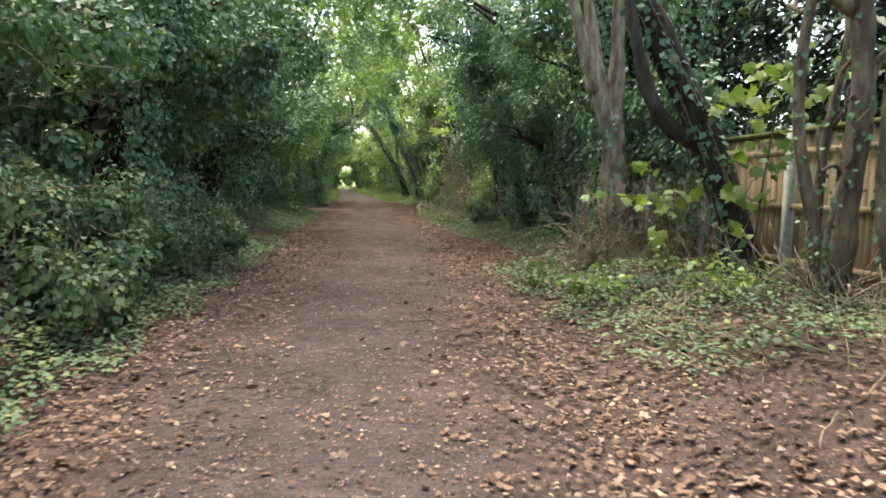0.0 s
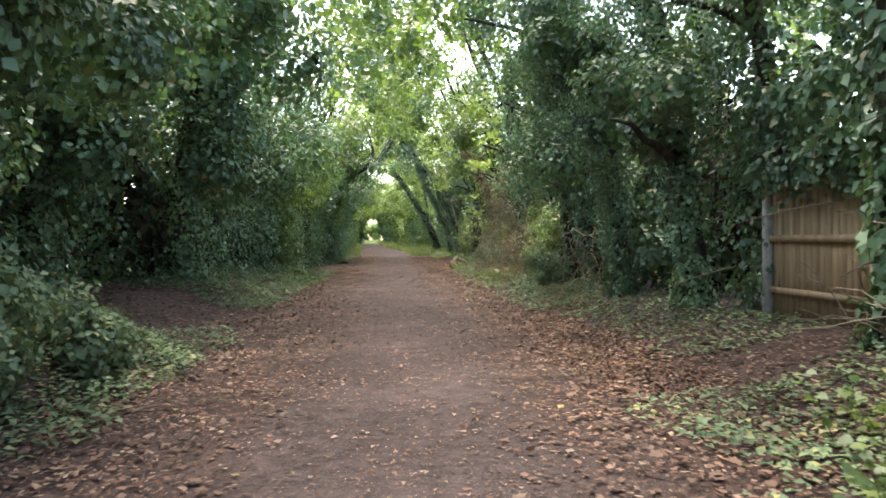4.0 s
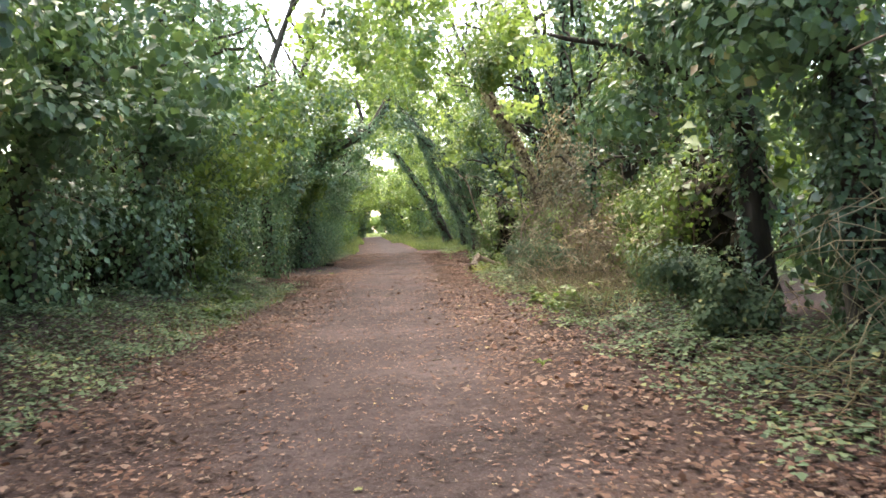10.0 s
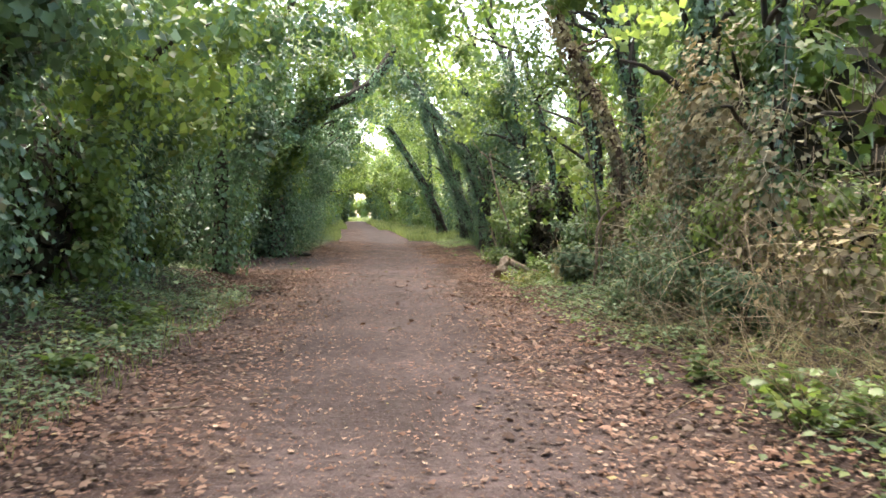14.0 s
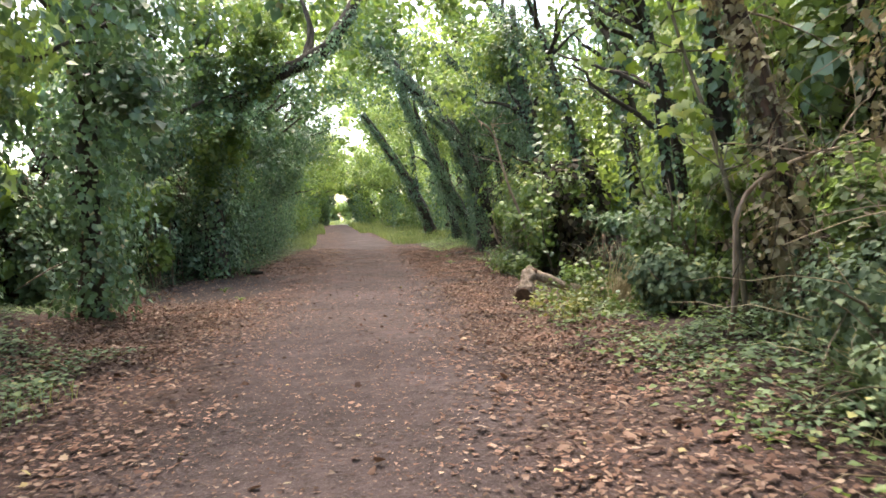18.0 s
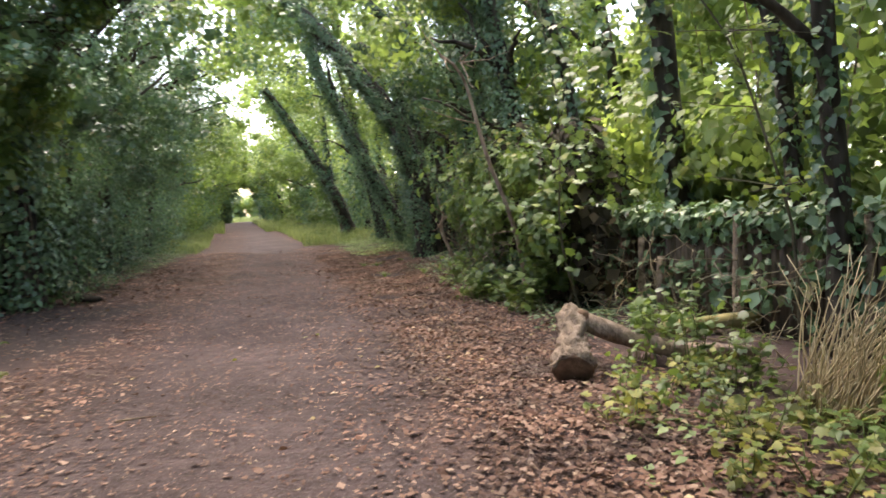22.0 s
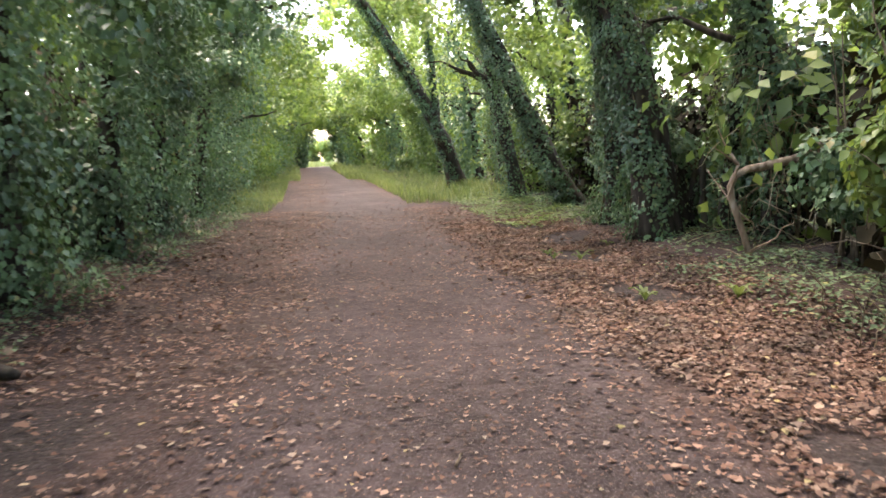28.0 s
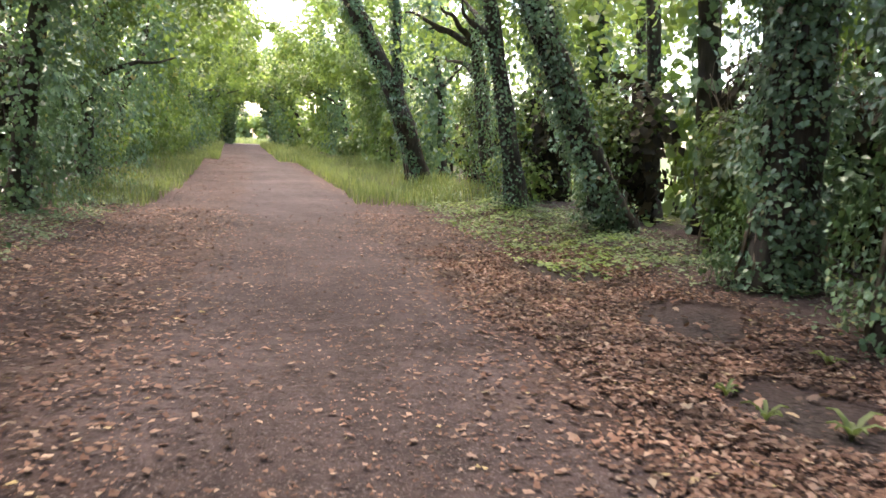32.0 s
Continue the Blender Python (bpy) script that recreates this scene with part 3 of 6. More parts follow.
def tree(name, label, line, r0, ivy=None, crown=None, limbs=(), bark=BARK, crown_mat=GREEN, ivy_mat=IVY, crown_size=0.085, ivy_size=0.068, twigs=0, category="tree", group="", seed=0):
    """line: trunk from foot to top; ivy: (radii up the trunk, leaf count); crown: clumps; limbs: lines."""
    rng = np.random.default_rng(seed + int(abs(line[0][0] * 131 + line[0][1] * 977)))
    line = bent(line, 14, 0.12, rng)
    line[0][2] = height(line[0][0], line[0][1]) - 0.05
    root = thing(name, label, category, group)
    radii = r0 * np.linspace(1, 0.45, len(line)) * np.r_[1.35, 1.12, np.ones(len(line) - 2)]
    far = group in ("far trees", "tall trees", "trees behind the hedges") or line[0][1] < -2
    trunk = piece("trunk", tube(line, radii, 10, rng, 0.05) if far else gnarled(line, radii, rng), bark, root, smooth=far)
    if (r0 >= 0.2 or bark is PALE_BARK or bark is RED_BARK) and group not in ("far trees", "tall trees", "trees behind the hedges"):
        vines(line, radii, 9, trunk, rng)
    for limb in limbs:
        thick = r0 * 0.5
        if isinstance(limb, tuple):
            limb, thick = limb
        limb = np.asarray(limb)
        bough = piece("limb", (tube(limb, np.linspace(thick, min(0.018, thick * 0.6), len(limb)), 7, rng, 0.06) if far or thick < 0.1 else gnarled(limb, np.linspace(thick, 0.018 if thick < 0.15 else thick * 0.5, len(limb)), rng, 30, 14)), bark, root, smooth=far)
        if thick > 0.15:
            piece("limb_ivy", ivy_sleeve(limb, [thick * 1.5, thick * 1.35, thick * 1.2], 3500, ivy_size, rng), ivy_mat, bough, "ivy clinging to the limb")
    if ivy:
        piece("ivy", ivy_sleeve(line, ivy[0], ivy[1], ivy_size, rng, ivy[2] if len(ivy) > 2 else (0, 1)), ivy_mat, trunk, "climbing ivy with dark glossy leaves")
    if crown:
        leafage = foliage(crown, crown_size, rng, bulk=1.5)
        if len(leafage[0]):
            piece("crown", leafage, crown_mat, root)
    if twigs:
        for _ in range(twigs):
            p = line[rng.integers(2, len(line))]
            d = rng.normal(size=3) * [0.7, 0.7, 0.4]
            piece("twig", tube(bent([p, p + d * 0.6, p + d + [0, 0, -0.2]], 5, 0.15, rng), np.linspace(0.014, 0.004, 5), 4), TWIG, root)
    return root


def clumps(centre, spread, radius, number, count, rng):
    centre, spread = np.asarray(centre, float), np.asarray(spread, float)
    return [(centre + spread * rng.uniform(-1, 1, 3), np.array([1, 1.05, 0.8]) * radius * rng.uniform(0.65, 1.3), count) for _ in range(number)]


def shrub(name, label, x, y, size, count, mat, leaf=0.07, stems=9, tall=1.0, seed=0, category="shrub", group=""):
    """A bush of stems and several leafy clumps, standing on the ground."""
    rng = np.random.default_rng(seed + int(abs(x * 311 + y * 733)))
    z = float(height(x, y))
    root = thing(name, label, category, group)
    for _ in range(stems):
        a, r = rng.uniform(0, 6.28), size * rng.uniform(0.2, 0.9)
        foot = [x + 0.2 * size * rng.normal(), y + 0.2 * size * rng.normal(), z - 0.03]
        tip = [x + r * np.cos(a), y + r * np.sin(a), z + size * tall * rng.uniform(0.7, 1.9)]
        mid = [(foot[0] + tip[0]) / 2, (foot[1] + tip[1]) / 2, z + size * tall]
        piece("stem", tube(bent([foot, mid, tip], 7, 0.12, rng), np.linspace(0.02, 0.005, 7), 5), TWIG, root)
    blobs = [((x + size * 0.6 * rng.uniform(-1, 1), y + size * 0.6 * rng.uniform(-1, 1), z + size * tall * rng.uniform(0.25, 1.5)), size * rng.uniform(0.35, 0.7), count / 7) for _ in range(7)]
    piece("foliage", foliage(blobs, leaf, rng, 4.7, -0.1), mat, root)
    # bigger bushes get inner leaves coloured dark, as painted shade behind the outer ones
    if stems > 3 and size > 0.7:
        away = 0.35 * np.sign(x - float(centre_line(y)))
        piece("inner_foliage", foliage([((x + away, y, z + size * tall * 0.85), (size * 0.7, size * 1.1, size * tall * 1.05), 1100)], 0.14, rng, 4.7, -0.1), INNER_SHADE, root, "dark brown inner leaves, their colour standing in for shade inside the bush")
    return root


def over_path(y, number, count, rng, low=5.0, high=7.5, reach=2.4):
    """Leafy clumps that hang over the path."""
    c = float(centre_line(y))
    return [((c + reach * rng.uniform(-1, 1), y + 1.6 * rng.uniform(-1, 1), rng.uniform(low, high)), np.array([1, 1, 0.6]) * rng.uniform(0.6, 1.1), count) for _ in range(number)]


IVY_LABEL = "tree trunk wrapped in thick dark green ivy beside the path"
HEDGE_LABEL = "dense evergreen holly and ivy thicket with dark interior"
rng = np.random.default_rng(3)

# left: near thicket on the ivy bank
for x, y, lean, tall, seed in ((-4.6, 1.0, 1.0, 6, 1), (-4.5, 4.3, 1.0, 6, 2), (-4.4, 7.4, 1.1, 6.5, 3), (-3.15, 10.4, 0.3, 6, 4), (-3.4, 12.6, 0.7, 6.5, 5)):
    line = [(x, y, 0), (x + lean * 0.3, y, tall * 0.45), (x + lean, y + 0.3, tall)]
    tree("ivy_tree", IVY_LABEL, line, 0.15, ([0.4, 0.45, 0.65, 0.9], 11000), clumps((x + 0.8, y, 5.0), (1.5, 1.4, 1.2), 1.0, 6, 1000, rng) + clumps((x + 0.7, y, 3.6), (0.7, 1.5, 0.8), 0.8, 5, 1800, rng) + over_path(y, 4, 550, rng), limbs_of(bent(line, 10, 0.1, rng), 4, 1.8, rng, 0.6), crown_mat=IVY, crown_size=0.062, ivy_size=0.05, twigs=14, seed=seed, group="ivy-clad trees")
for x, y, size in ((-5.2, -1, 1.2), (-5.6, 2.8, 1.3), (-5.5, 6, 1.3), (-5.0, 9, 1.3), (-4.4, 12, 1.2), (-4.6, 14.8, 1.1), (-5.6, 16.6, 1.3), (-6.6, 18.6, 1.3), (-3.9, 9.4, 0.7), (-3.4, 11.6, 0.8)):
    shrub("thicket", HEDGE_LABEL, x, y, size, 4200, IVY, 0.078, tall=1.5, group="ivy thickets")
# left: dark wood behind the bare gap
for x, y, lean, w, n in ((-5.9, 15.4, 1.0, 1.0, 8000), (-6.8, 17.6, 1.6, 1.1, 8000), (-7.0, 20.0, 1.8, 1.1, 7000), (-6.0, 21.8, 1.4, 0.9, 6000)):
    line = [(x, y, 0), (x + lean * 0.2, y, 3), (x + lean, y + 0.3, 7)]
    tree("ivy_tree", IVY_LABEL, line, 0.17, ([w * 0.8, w, w * 1.1, w], n), clumps((x + 2.6, y + 0.2, 5.8), (2.2, 1.5, 1.0), 1.15, 12, 600, rng), limbs_of(bent(line, 10, 0.1, rng), 5, 2.2, rng, 0.8), crown_mat=IVY, crown_size=0.11, ivy_size=0.085, twigs=8, group="ivy-clad trees")
for x, y in ((-8.2, 15.6), (-8.6, 18.4), (-8.3, 21.2), (-7.6, 23.6)):
    line = [(x, y, 0), (x + 0.3, y, 3), (x + 1.0, y + 0.3, 8)]
    tree("tree", "dense evergreen tree standing behind the bare gap", line, 0.17, ([0.6, 0.7, 0.7, 0.6], 2000), clumps((x + 0.8, y, 5.2), (1.6, 1.6, 2.6), 1.3, 12, 380, rng), limbs_of(bent(line, 10, 0.1, rng), 4, 2.0, rng), crown_mat=IVY, crown_size=0.15, ivy_size=0.12, group="trees behind the hedges")
# left: trees past the bare gap
for x, y, lean, tall, w, seed in ((-5.6, 18.6, 0.6, 7, 0.8, 1), (-4.5, 22.6, 1.0, 7, 0.95, 2), (-4.6, 26, 1.0, 7, 0.9, 3), (-4.2, 29.2, 0.8, 6.5, 0.9, 4), (-4.3, 33, 0.8, 7, 0.95, 5), (-3.6, 38.4, 0.4, 6.5, 0.9, 7), (-5.3, 36.2, 1.4, 6.5, 0.8, 6)):
    line = [(x, y, 0), (x + lean * 0.2, y, tall * 0.45), (x + lean, y + 0.4, tall)]
    tree("ivy_tree", IVY_LABEL, line, 0.17, ([w * 0.8, w, w * 1.1, w], 9000), clumps((x + 1.4, y + 0.3, 4.6), (1.6, 1.6, 1.3), 1.05, 8, 800, rng) + clumps((x + 0.6, y, 3.6), (0.7, 1.5, 1.0), 0.85, 5, 900, rng) + over_path(y, 2, 450, rng, 6, 8), limbs_of(bent(line, 10, 0.1, rng), 5, 2.2, rng, 0.7), crown_mat=GREEN if 31 < y < 35 else IVY, ivy_mat=GREEN if seed == 6 else IVY, crown_size=0.085, twigs=10, seed=seed, group="ivy-clad trees")
for x, y, size, mat in ((-6.3, 20.5, 1.4, IVY), (-5.2, 24.4, 1.2, IVY), (-5, 27.6, 1.2, IVY), (-4.9, 31, 1.2, IVY), (-5, 35, 1.2, GREEN), (-4.0, 31.6, 0.8, GREEN), (-4.3, 34.8, 0.8, GREEN), (-5.5, 38.8, 1.0, IVY), (-5.2, 40, 1.0, IVY), (-5.5, 43, 1.2, IVY), (-5.3, 37.4, 1.0, IVY), (-4.4, 33.4, 1.0, IVY), (-4.6, 29.4, 1.0, IVY), (-4.8, 22.6, 1.1, IVY), (-5.6, 26, 1.2, IVY), (-5.0, 45.8, 1.0, IVY), (-4.2, 49.6, 1.0, IVY), (-4.3, 52.8, 1.0, IVY), (-4.3, 46.9, 0.9, IVY), (-4.5, 45.6, 0.9, IVY), (-3.9, 48.0, 0.8, IVY)):
    shrub("thicket", HEDGE_LABEL, x, y, size, 5000, mat, 0.068, tall=1.4, group="ivy thickets")
# left: elder, ivy mound and the trunk whose limb arches over the path
shrub("elder_bush", "tall elder bush with pale green compound leaves", -4.2, 43.9, 0.7, 3500, GREEN, 0.1, tall=1.9, category="shrub")
tree("ivy_tree", "old trunk buried in a broad column of ivy", [(-4.9, 41.6, 0), (-4.9, 41.6, 3), (-4.4, 41.8, 6.5)], 0.2, ([0.75, 0.9, 0.85, 0.7], 14000), clumps((-4.0, 41.8, 5.8), (1.3, 1.2, 1.0), 0.9, 6, 800, rng), crown_mat=GREEN, group="ivy-clad trees")
arch = bent([(-3.4, 46.2, 3.6), (-2.6, 46.1, 4.75), (-1.93, 45.95, 5.1), (-1.1, 46.2, 5.3), (-0.39, 46.48, 5.9), (0.3, 46.8, 7.2)], 14, 0.08, rng)
tree("arching_tree", "ivy-clad tree with a thick dark limb arching over the path", [(-3.5, 46.3, 0), (-3.5, 46.3, 3.4), (-3.9, 46.5, 7)], 0.26, ([0.7, 0.8, 0.6, 0.5], 13000), clumps((-3.2, 46.3, 6.0), (1.5, 1.6, 1.0), 0.95, 7, 800, rng) + clumps((-3.2, 45.2, 3.3), (0.5, 0.6, 1.1), 0.75, 7, 800, rng) + clumps((-2.5, 45.3, 5.2), (0.9, 0.5, 0.5), 0.7, 5, 700, rng) + over_path(46.5, 3, 500, rng, 6.4, 8), [(arch, 0.26), bent([(-1.1, 46.2, 5.3), (-0.9, 46.6, 6.2), (-1.4, 46.9, 7.6)], 8, 0.1, rng)], crown_mat=GREEN)
for x, y, lean, tall, w, seed in ((-4.75, 44.8, 0.1, 5.5, 0.75, 1), (-3.6, 49.2, 0.6, 7, 0.8, 2), (-3.7, 52.6, 1.0, 7, 0.8, 3), (-3.9, 56, 1.0, 7, 0.85, 4), (-4.0, 60, 1.4, 7, 0.9, 5), (-4.4, 65, 1.4, 7, 1.0, 6)):
    line = [(x, y, 0), (x + lean * 0.2, y, tall * 0.45), (x + lean, y + 0.4, tall)]
    tree("ivy_tree", IVY_LABEL, line, 0.16, ([w * 0.85, w, w, w * 0.9], 11000), clumps((x + 1.4, y + 0.3, 5.0), (1.7, 1.8, 1.3), 1.05, 8, 800, rng) + clumps((x + 0.5, y, 3.6), (0.6, 1.6, 1.1), 0.85, 6, 900, rng) + over_path(y, 3, 450, rng, 5.4, 8), limbs_of(bent(line, 10, 0.1, rng), 5, 2.2, rng, 0.8), crown_mat=GREEN if y > 63 else IVY, crown_size=0.08, ivy_size=0.056, seed=seed, group="ivy-clad trees")
for x, y, size, mat in ((-4.6, 47.8, 1.2, IVY), (-4.5, 51, 1.1, IVY), (-4.7, 54.3, 1.2, IVY), (-4.9, 58, 1.2, IVY), (-4.9, 62.5, 1.3, IVY), (-5.3, 68, 1.5, GREEN)):
    shrub("thicket", HEDGE_LABEL, x, y, size, 4500, mat, 0.09, tall=1.4, group="ivy thickets")

for x, y, size in ((-2.75, 0.6, 0.55), (-2.65, 2.4, 0.6), (-2.55, 4.4, 0.6), (-2.5, 6.2, 0.6), (-2.5, 8.0, 0.55), (-2.55, 9.8, 0.5), (-2.6, 11.8, 0.5), (-2.6, 13.4, 0.5), (-3.1, 0.9, 0.55), (-3.15, 2.3, 0.55), (-3.1, 3.8, 0.55), (-3.1, 5.2, 0.55), (-3.1, 6.6, 0.55), (-3.1, 8.1, 0.6), (-2.8, 9.3, 0.75), (-2.8, 10.8, 0.8), (-2.8, 12.2, 0.7), (-3.7, 3.0, 0.55), (-3.7, 4.6, 0.55), (-3.7, 6.2, 0.55), (-3.7, 7.8, 0.55)):
    shrub("ivy_mound", "low mound of blue-green ivy spilling down the bank", x, y, size, 5200, GROUND_IVY, 0.042, stems=3, tall=0.7, category="ivy", group="ivy mounds")

for x, y, size in ((3.7, 30.2, 0.6), (3.5, 31.4, 0.65), (3.9, 32.3, 0.7), (4.1, 31.0, 0.8), (3.6, 28.8, 0.4), (4.0, 24.6, 0.5), (3.8, 22.6, 0.45), (3.9, 44.0, 0.5), (4.4, 46.2, 0.4)):
    shrub("ivy_mound", "low mound of blue-green ivy on the verge", x, y, size, 6500, GROUND_IVY, 0.036, stems=3, tall=0.75, category="ivy", group="ivy mounds")

# right: pale forked tree, leaning ivy trunk and twisted stems by the timber fence
tree("forked_tree", "pale grey-brown tree with a hollow fork and dead suckers", [(3.68, 10.35, 0), (3.67, 10.4, 1.6), (3.6, 10.45, 2.5)], 0.27, ([0.3, 0.3, 0.3, 0.3], 500), clumps((3.2, 10.8, 6.3), (1.5, 1.5, 0.8), 1.0, 6, 900, rng), [bent([(3.56, 10.45, 2.2), (3.4, 10.5, 3.0), (3.2, 10.55, 3.8), (3.1, 10.6, 6.2)], 9, 0.03, rng), bent([(3.64, 10.5, 2.2), (3.7, 10.5, 3.0), (3.63, 10.5, 3.8), (3.7, 10.7, 6.3)], 9, 0.03, rng), bent([(3.34, 10.5, 2.9), (3.2, 10.4, 3.3), (2.99, 10.4, 3.8), (2.7, 10.3, 5)], 8, 0.03, rng)], bark=PALE_BARK, crown_mat=GREEN)
tree("leaning_tree", "dark trunk leaning towards the path, sleeved in ivy", [(4.3, 7.5, 0), (3.97, 7.5, 1.3), (3.62, 7.5, 2.1), (3.1, 7.5, 2.85), (2.5, 7.7, 4.4), (2.1, 8, 6)], 0.2, ([0.2, 0.22, 0.28, 0.36], 2600), clumps((2.3, 8.2, 6.0), (1.3, 1.3, 0.7), 0.9, 5, 900, rng), [bent([(3.5, 7.5, 1.95), (3.2, 7.45, 1.95), (2.98, 7.4, 2.2), (2.86, 7.4, 2.65), (2.7, 7.4, 3.2), (2.5, 7.4, 4.5)], 10, 0.03, rng)], crown_mat=IVY, ivy_size=0.06)
for k, line in enumerate(([(4.05, 5.6, 0), (3.91, 5.6, 0.4), (3.76, 5.6, 0.97), (3.61, 5.6, 1.62), (3.44, 5.6, 2.21), (3.57, 5.6, 2.97), (3.5, 5.6, 5)], [(3.95, 5.7, 0), (3.98, 5.65, 0.7), (3.99, 5.6, 1.4), (4.08, 5.6, 2.1), (4.0, 5.6, 2.65), (3.8, 5.5, 3.4), (3.4, 5.4, 5)], [(4.0, 5.9, 0), (3.86, 5.9, 0.8), (3.98, 5.9, 1.4), (3.9, 5.9, 1.9), (4.1, 5.9, 2.5), (4.15, 6.2, 4.6)], [(4.2, 5.2, 0), (4.25, 5.2, 0.6), (4.0, 5.3, 1.3), (4.1, 5.3, 2.2), (3.9, 5.0, 5)], [(4.3, 5.6, 0), (4.1, 5.6, 0.45), (3.75, 5.55, 0.75), (3.8, 5.6, 1.3), (4.2, 5.7, 2.2)])):
    tree("twisted_stem", "twisted bare brown stem growing beside the timber fence", line, (0.06, 0.12, 0.05, 0.07, 0.04)[k], ([0.09, 0.1, 0.1, 0.15], 300), clumps((line[-1][0], line[-1][1] + 0.4, 5.2), (0.8, 0.8, 0.5), 0.6, 3, 500, rng), limbs_of(bent(line, 8, 0.05, rng), 2, 0.8, rng), bark=TWIST_BARK, crown_mat=LIME, ivy_size=0.04, group="twisted stems", seed=k)
tree("ivy_tree", IVY_LABEL, [(4.05, 12.0, 0), (4.0, 12, 2.5), (3.7, 12.2, 6.5)], 0.15, ([0.22, 0.26, 0.5, 0.8], 5000), clumps((3.6, 12.2, 5.8), (1.2, 1.2, 1.0), 0.9, 6, 800, rng), crown_mat=IVY, crown_size=0.105, twigs=8, group="ivy-clad trees")
for x, y, lean, w, n in ((5.2, 13.0, -0.9, 0.65, 8000), (5.0, 15.2, -1.0, 0.7, 9000), (5.4, 11.2, -0.5, 0.7, 6000)):
    line = [(x, y, 0), (x + lean * 0.2, y, 2.8), (x + lean, y + 0.3, 6.8)]
    tree("ivy_tree", IVY_LABEL, line, 0.15, ([w * 0.8, w, w * 1.1, w * 1.1], n), clumps((x - 0.6, y + 0.3, 5.4), (1.3, 1.2, 1.1), 0.95, 7, 700, rng), limbs_of(bent(line, 10, 0.1, rng), 4, 1.8, rng, -0.5), crown_mat=IVY, crown_size=0.075, ivy_size=0.058, twigs=8, seed=3, group="ivy-clad trees")


def conifer(x, y, tall, reach, rng):
    """Whorls of drooping boughs, each hung with flat sprays of needles."""
    root = thing("conifer", "dark blue-green conifer standing behind the timber fence", "tree", "garden conifers")
    z0 = float(height(x, y))
    line = bent([(x, y, z0 - 0.05), (x, y, tall * 0.5), (x, y, tall)], 14, 0.05, rng)
    piece("trunk", tube(line, np.linspace(0.2, 0.03, 14), 10, rng, 0.05), BARK, root)
    for k in range(95):
        v = 0.06 + 0.92 * (k + rng.uniform(0, 1)) / 95
        p = np.array([x, y, z0 + v * tall])
        a = k * 2.4 + rng.uniform(-0.3, 0.3)
        r = reach * (1.05 - v) ** 0.7 * rng.uniform(0.7, 1.15)
        d = np.array([np.cos(a), np.sin(a), 0])
        bough = bent([p, p + d * r * 0.5 + [0, 0, 0.12 * r], p + d * r + [0, 0, -0.25 * r]], 9, 0.05, rng)
        limb = piece("bough", tube(bough, np.linspace(0.03, 0.006, 9), 5), BARK, root)
        n = int(60 + 110 * r)
        s = rng.uniform(0.15, 1, n) ** 0.7 * 8
        i = np.minimum(s.astype(int), 7)
        at = bough[i] + (bough[i + 1] - bough[i]) * (s - i)[:, None]
        side = np.array([-d[1], d[0], 0])
        at = at + side * (rng.normal(size=n) * 0.22 * r)[:, None] + np.array([0, 0, -1.0]) * rng.uniform(0, 0.2, n)[:, None]
        piece("needles", leaves(at, np.tile(d * 0.4 + [0, 0, 0.8], (n, 1)), 0.2, rng, droop=0.7, width=0.2), CONIFER, limb)
    return root


conifer(7.0, 14.0, 9.0, 2.2, rng)
conifer(7.3, 9.6, 9.0, 2.3, rng)
# right: the big ivy masses
for x, y, lean, tall, w, n, seed in ((4.35, 16.3, -1.1, 6.5, 0.85, 21000, 2), (4.2, 18.9, -1.2, 6.5, 0.9, 22000, 3), (4.4, 21.6, -0.9, 6.5, 0.75, 15000, 4), (4.4, 23.4, -0.7, 6, 0.5, 9000, 5)):
    line = [(x, y, 0), (x + lean * 0.2, y, tall * 0.4), (x + lean, y + 0.3, tall)]
    tree("ivy_tree", IVY_LABEL, line, 0.17, ([w * 0.3, w * 0.42, w * 1.05, w * 1.1], int(n * 0.8)), clumps((x - 1.1, y + 0.3, 5.2), (1.4, 1.3, 1.0), 0.95, 7, 1500, rng) + clumps((x - 0.4, y, 3.6), (0.5, 1.2, 0.9), 0.8, 5, 1900, rng) + over_path(y, 3, 550, rng, 5.4, 7.5), limbs_of(bent(line, 10, 0.1, rng), 5, 2.0, rng, -0.7), crown_mat=IVY, crown_size=0.06, ivy_size=0.05, twigs=16, seed=seed, group="ivy-clad trees")
for x, y, size in ((5.3, 16.0, 1.2), (5.2, 18.0, 1.2), (5.2, 20.3, 1.2), (5.2, 22.6, 1.1), (5.6, 12.4, 1.0)):
    shrub("thicket", HEDGE_LABEL, x, y, size, 4200, IVY, 0.078, tall=1.5, group="ivy thickets")
# right: tangle of brambles and the trunk with dead ivy
tree("slender_tree", "slender tree with pale bark and sparse green leaves", [(4.4, 29.4, 0), (4.15, 29.5, 1.6), (4.35, 29.6, 3), (3.9, 29.8, 7.5)], 0.08, ([0.22, 0.24, 0.22, 0.2], 3200), clumps((4.0, 29.8, 5.2), (1.3, 1.3, 1.6), 0.75, 5, 600, rng), limbs_of(bent([(4.3, 29.4, 0.5), (4.0, 29.8, 6)], 10, 0.1, rng), 6, 1.3, rng), bark=BARK, crown_mat=LIME)
tree("slender_tree", "slender tree with climbing ivy and bright leaves", [(4.3, 31.3, 0), (4.25, 31.3, 3.1), (4.3, 31.5, 7.5)], 0.16, ([0.3, 0.36, 0.36, 0.3], 6500), clumps((4.1, 31.5, 5.6), (1.3, 1.3, 1.3), 0.85, 7, 800, rng), limbs_of(bent([(4.3, 31.3, 0.5), (4.3, 31.5, 6)], 10, 0.1, rng), 5, 1.4, rng), crown_mat=GREEN)
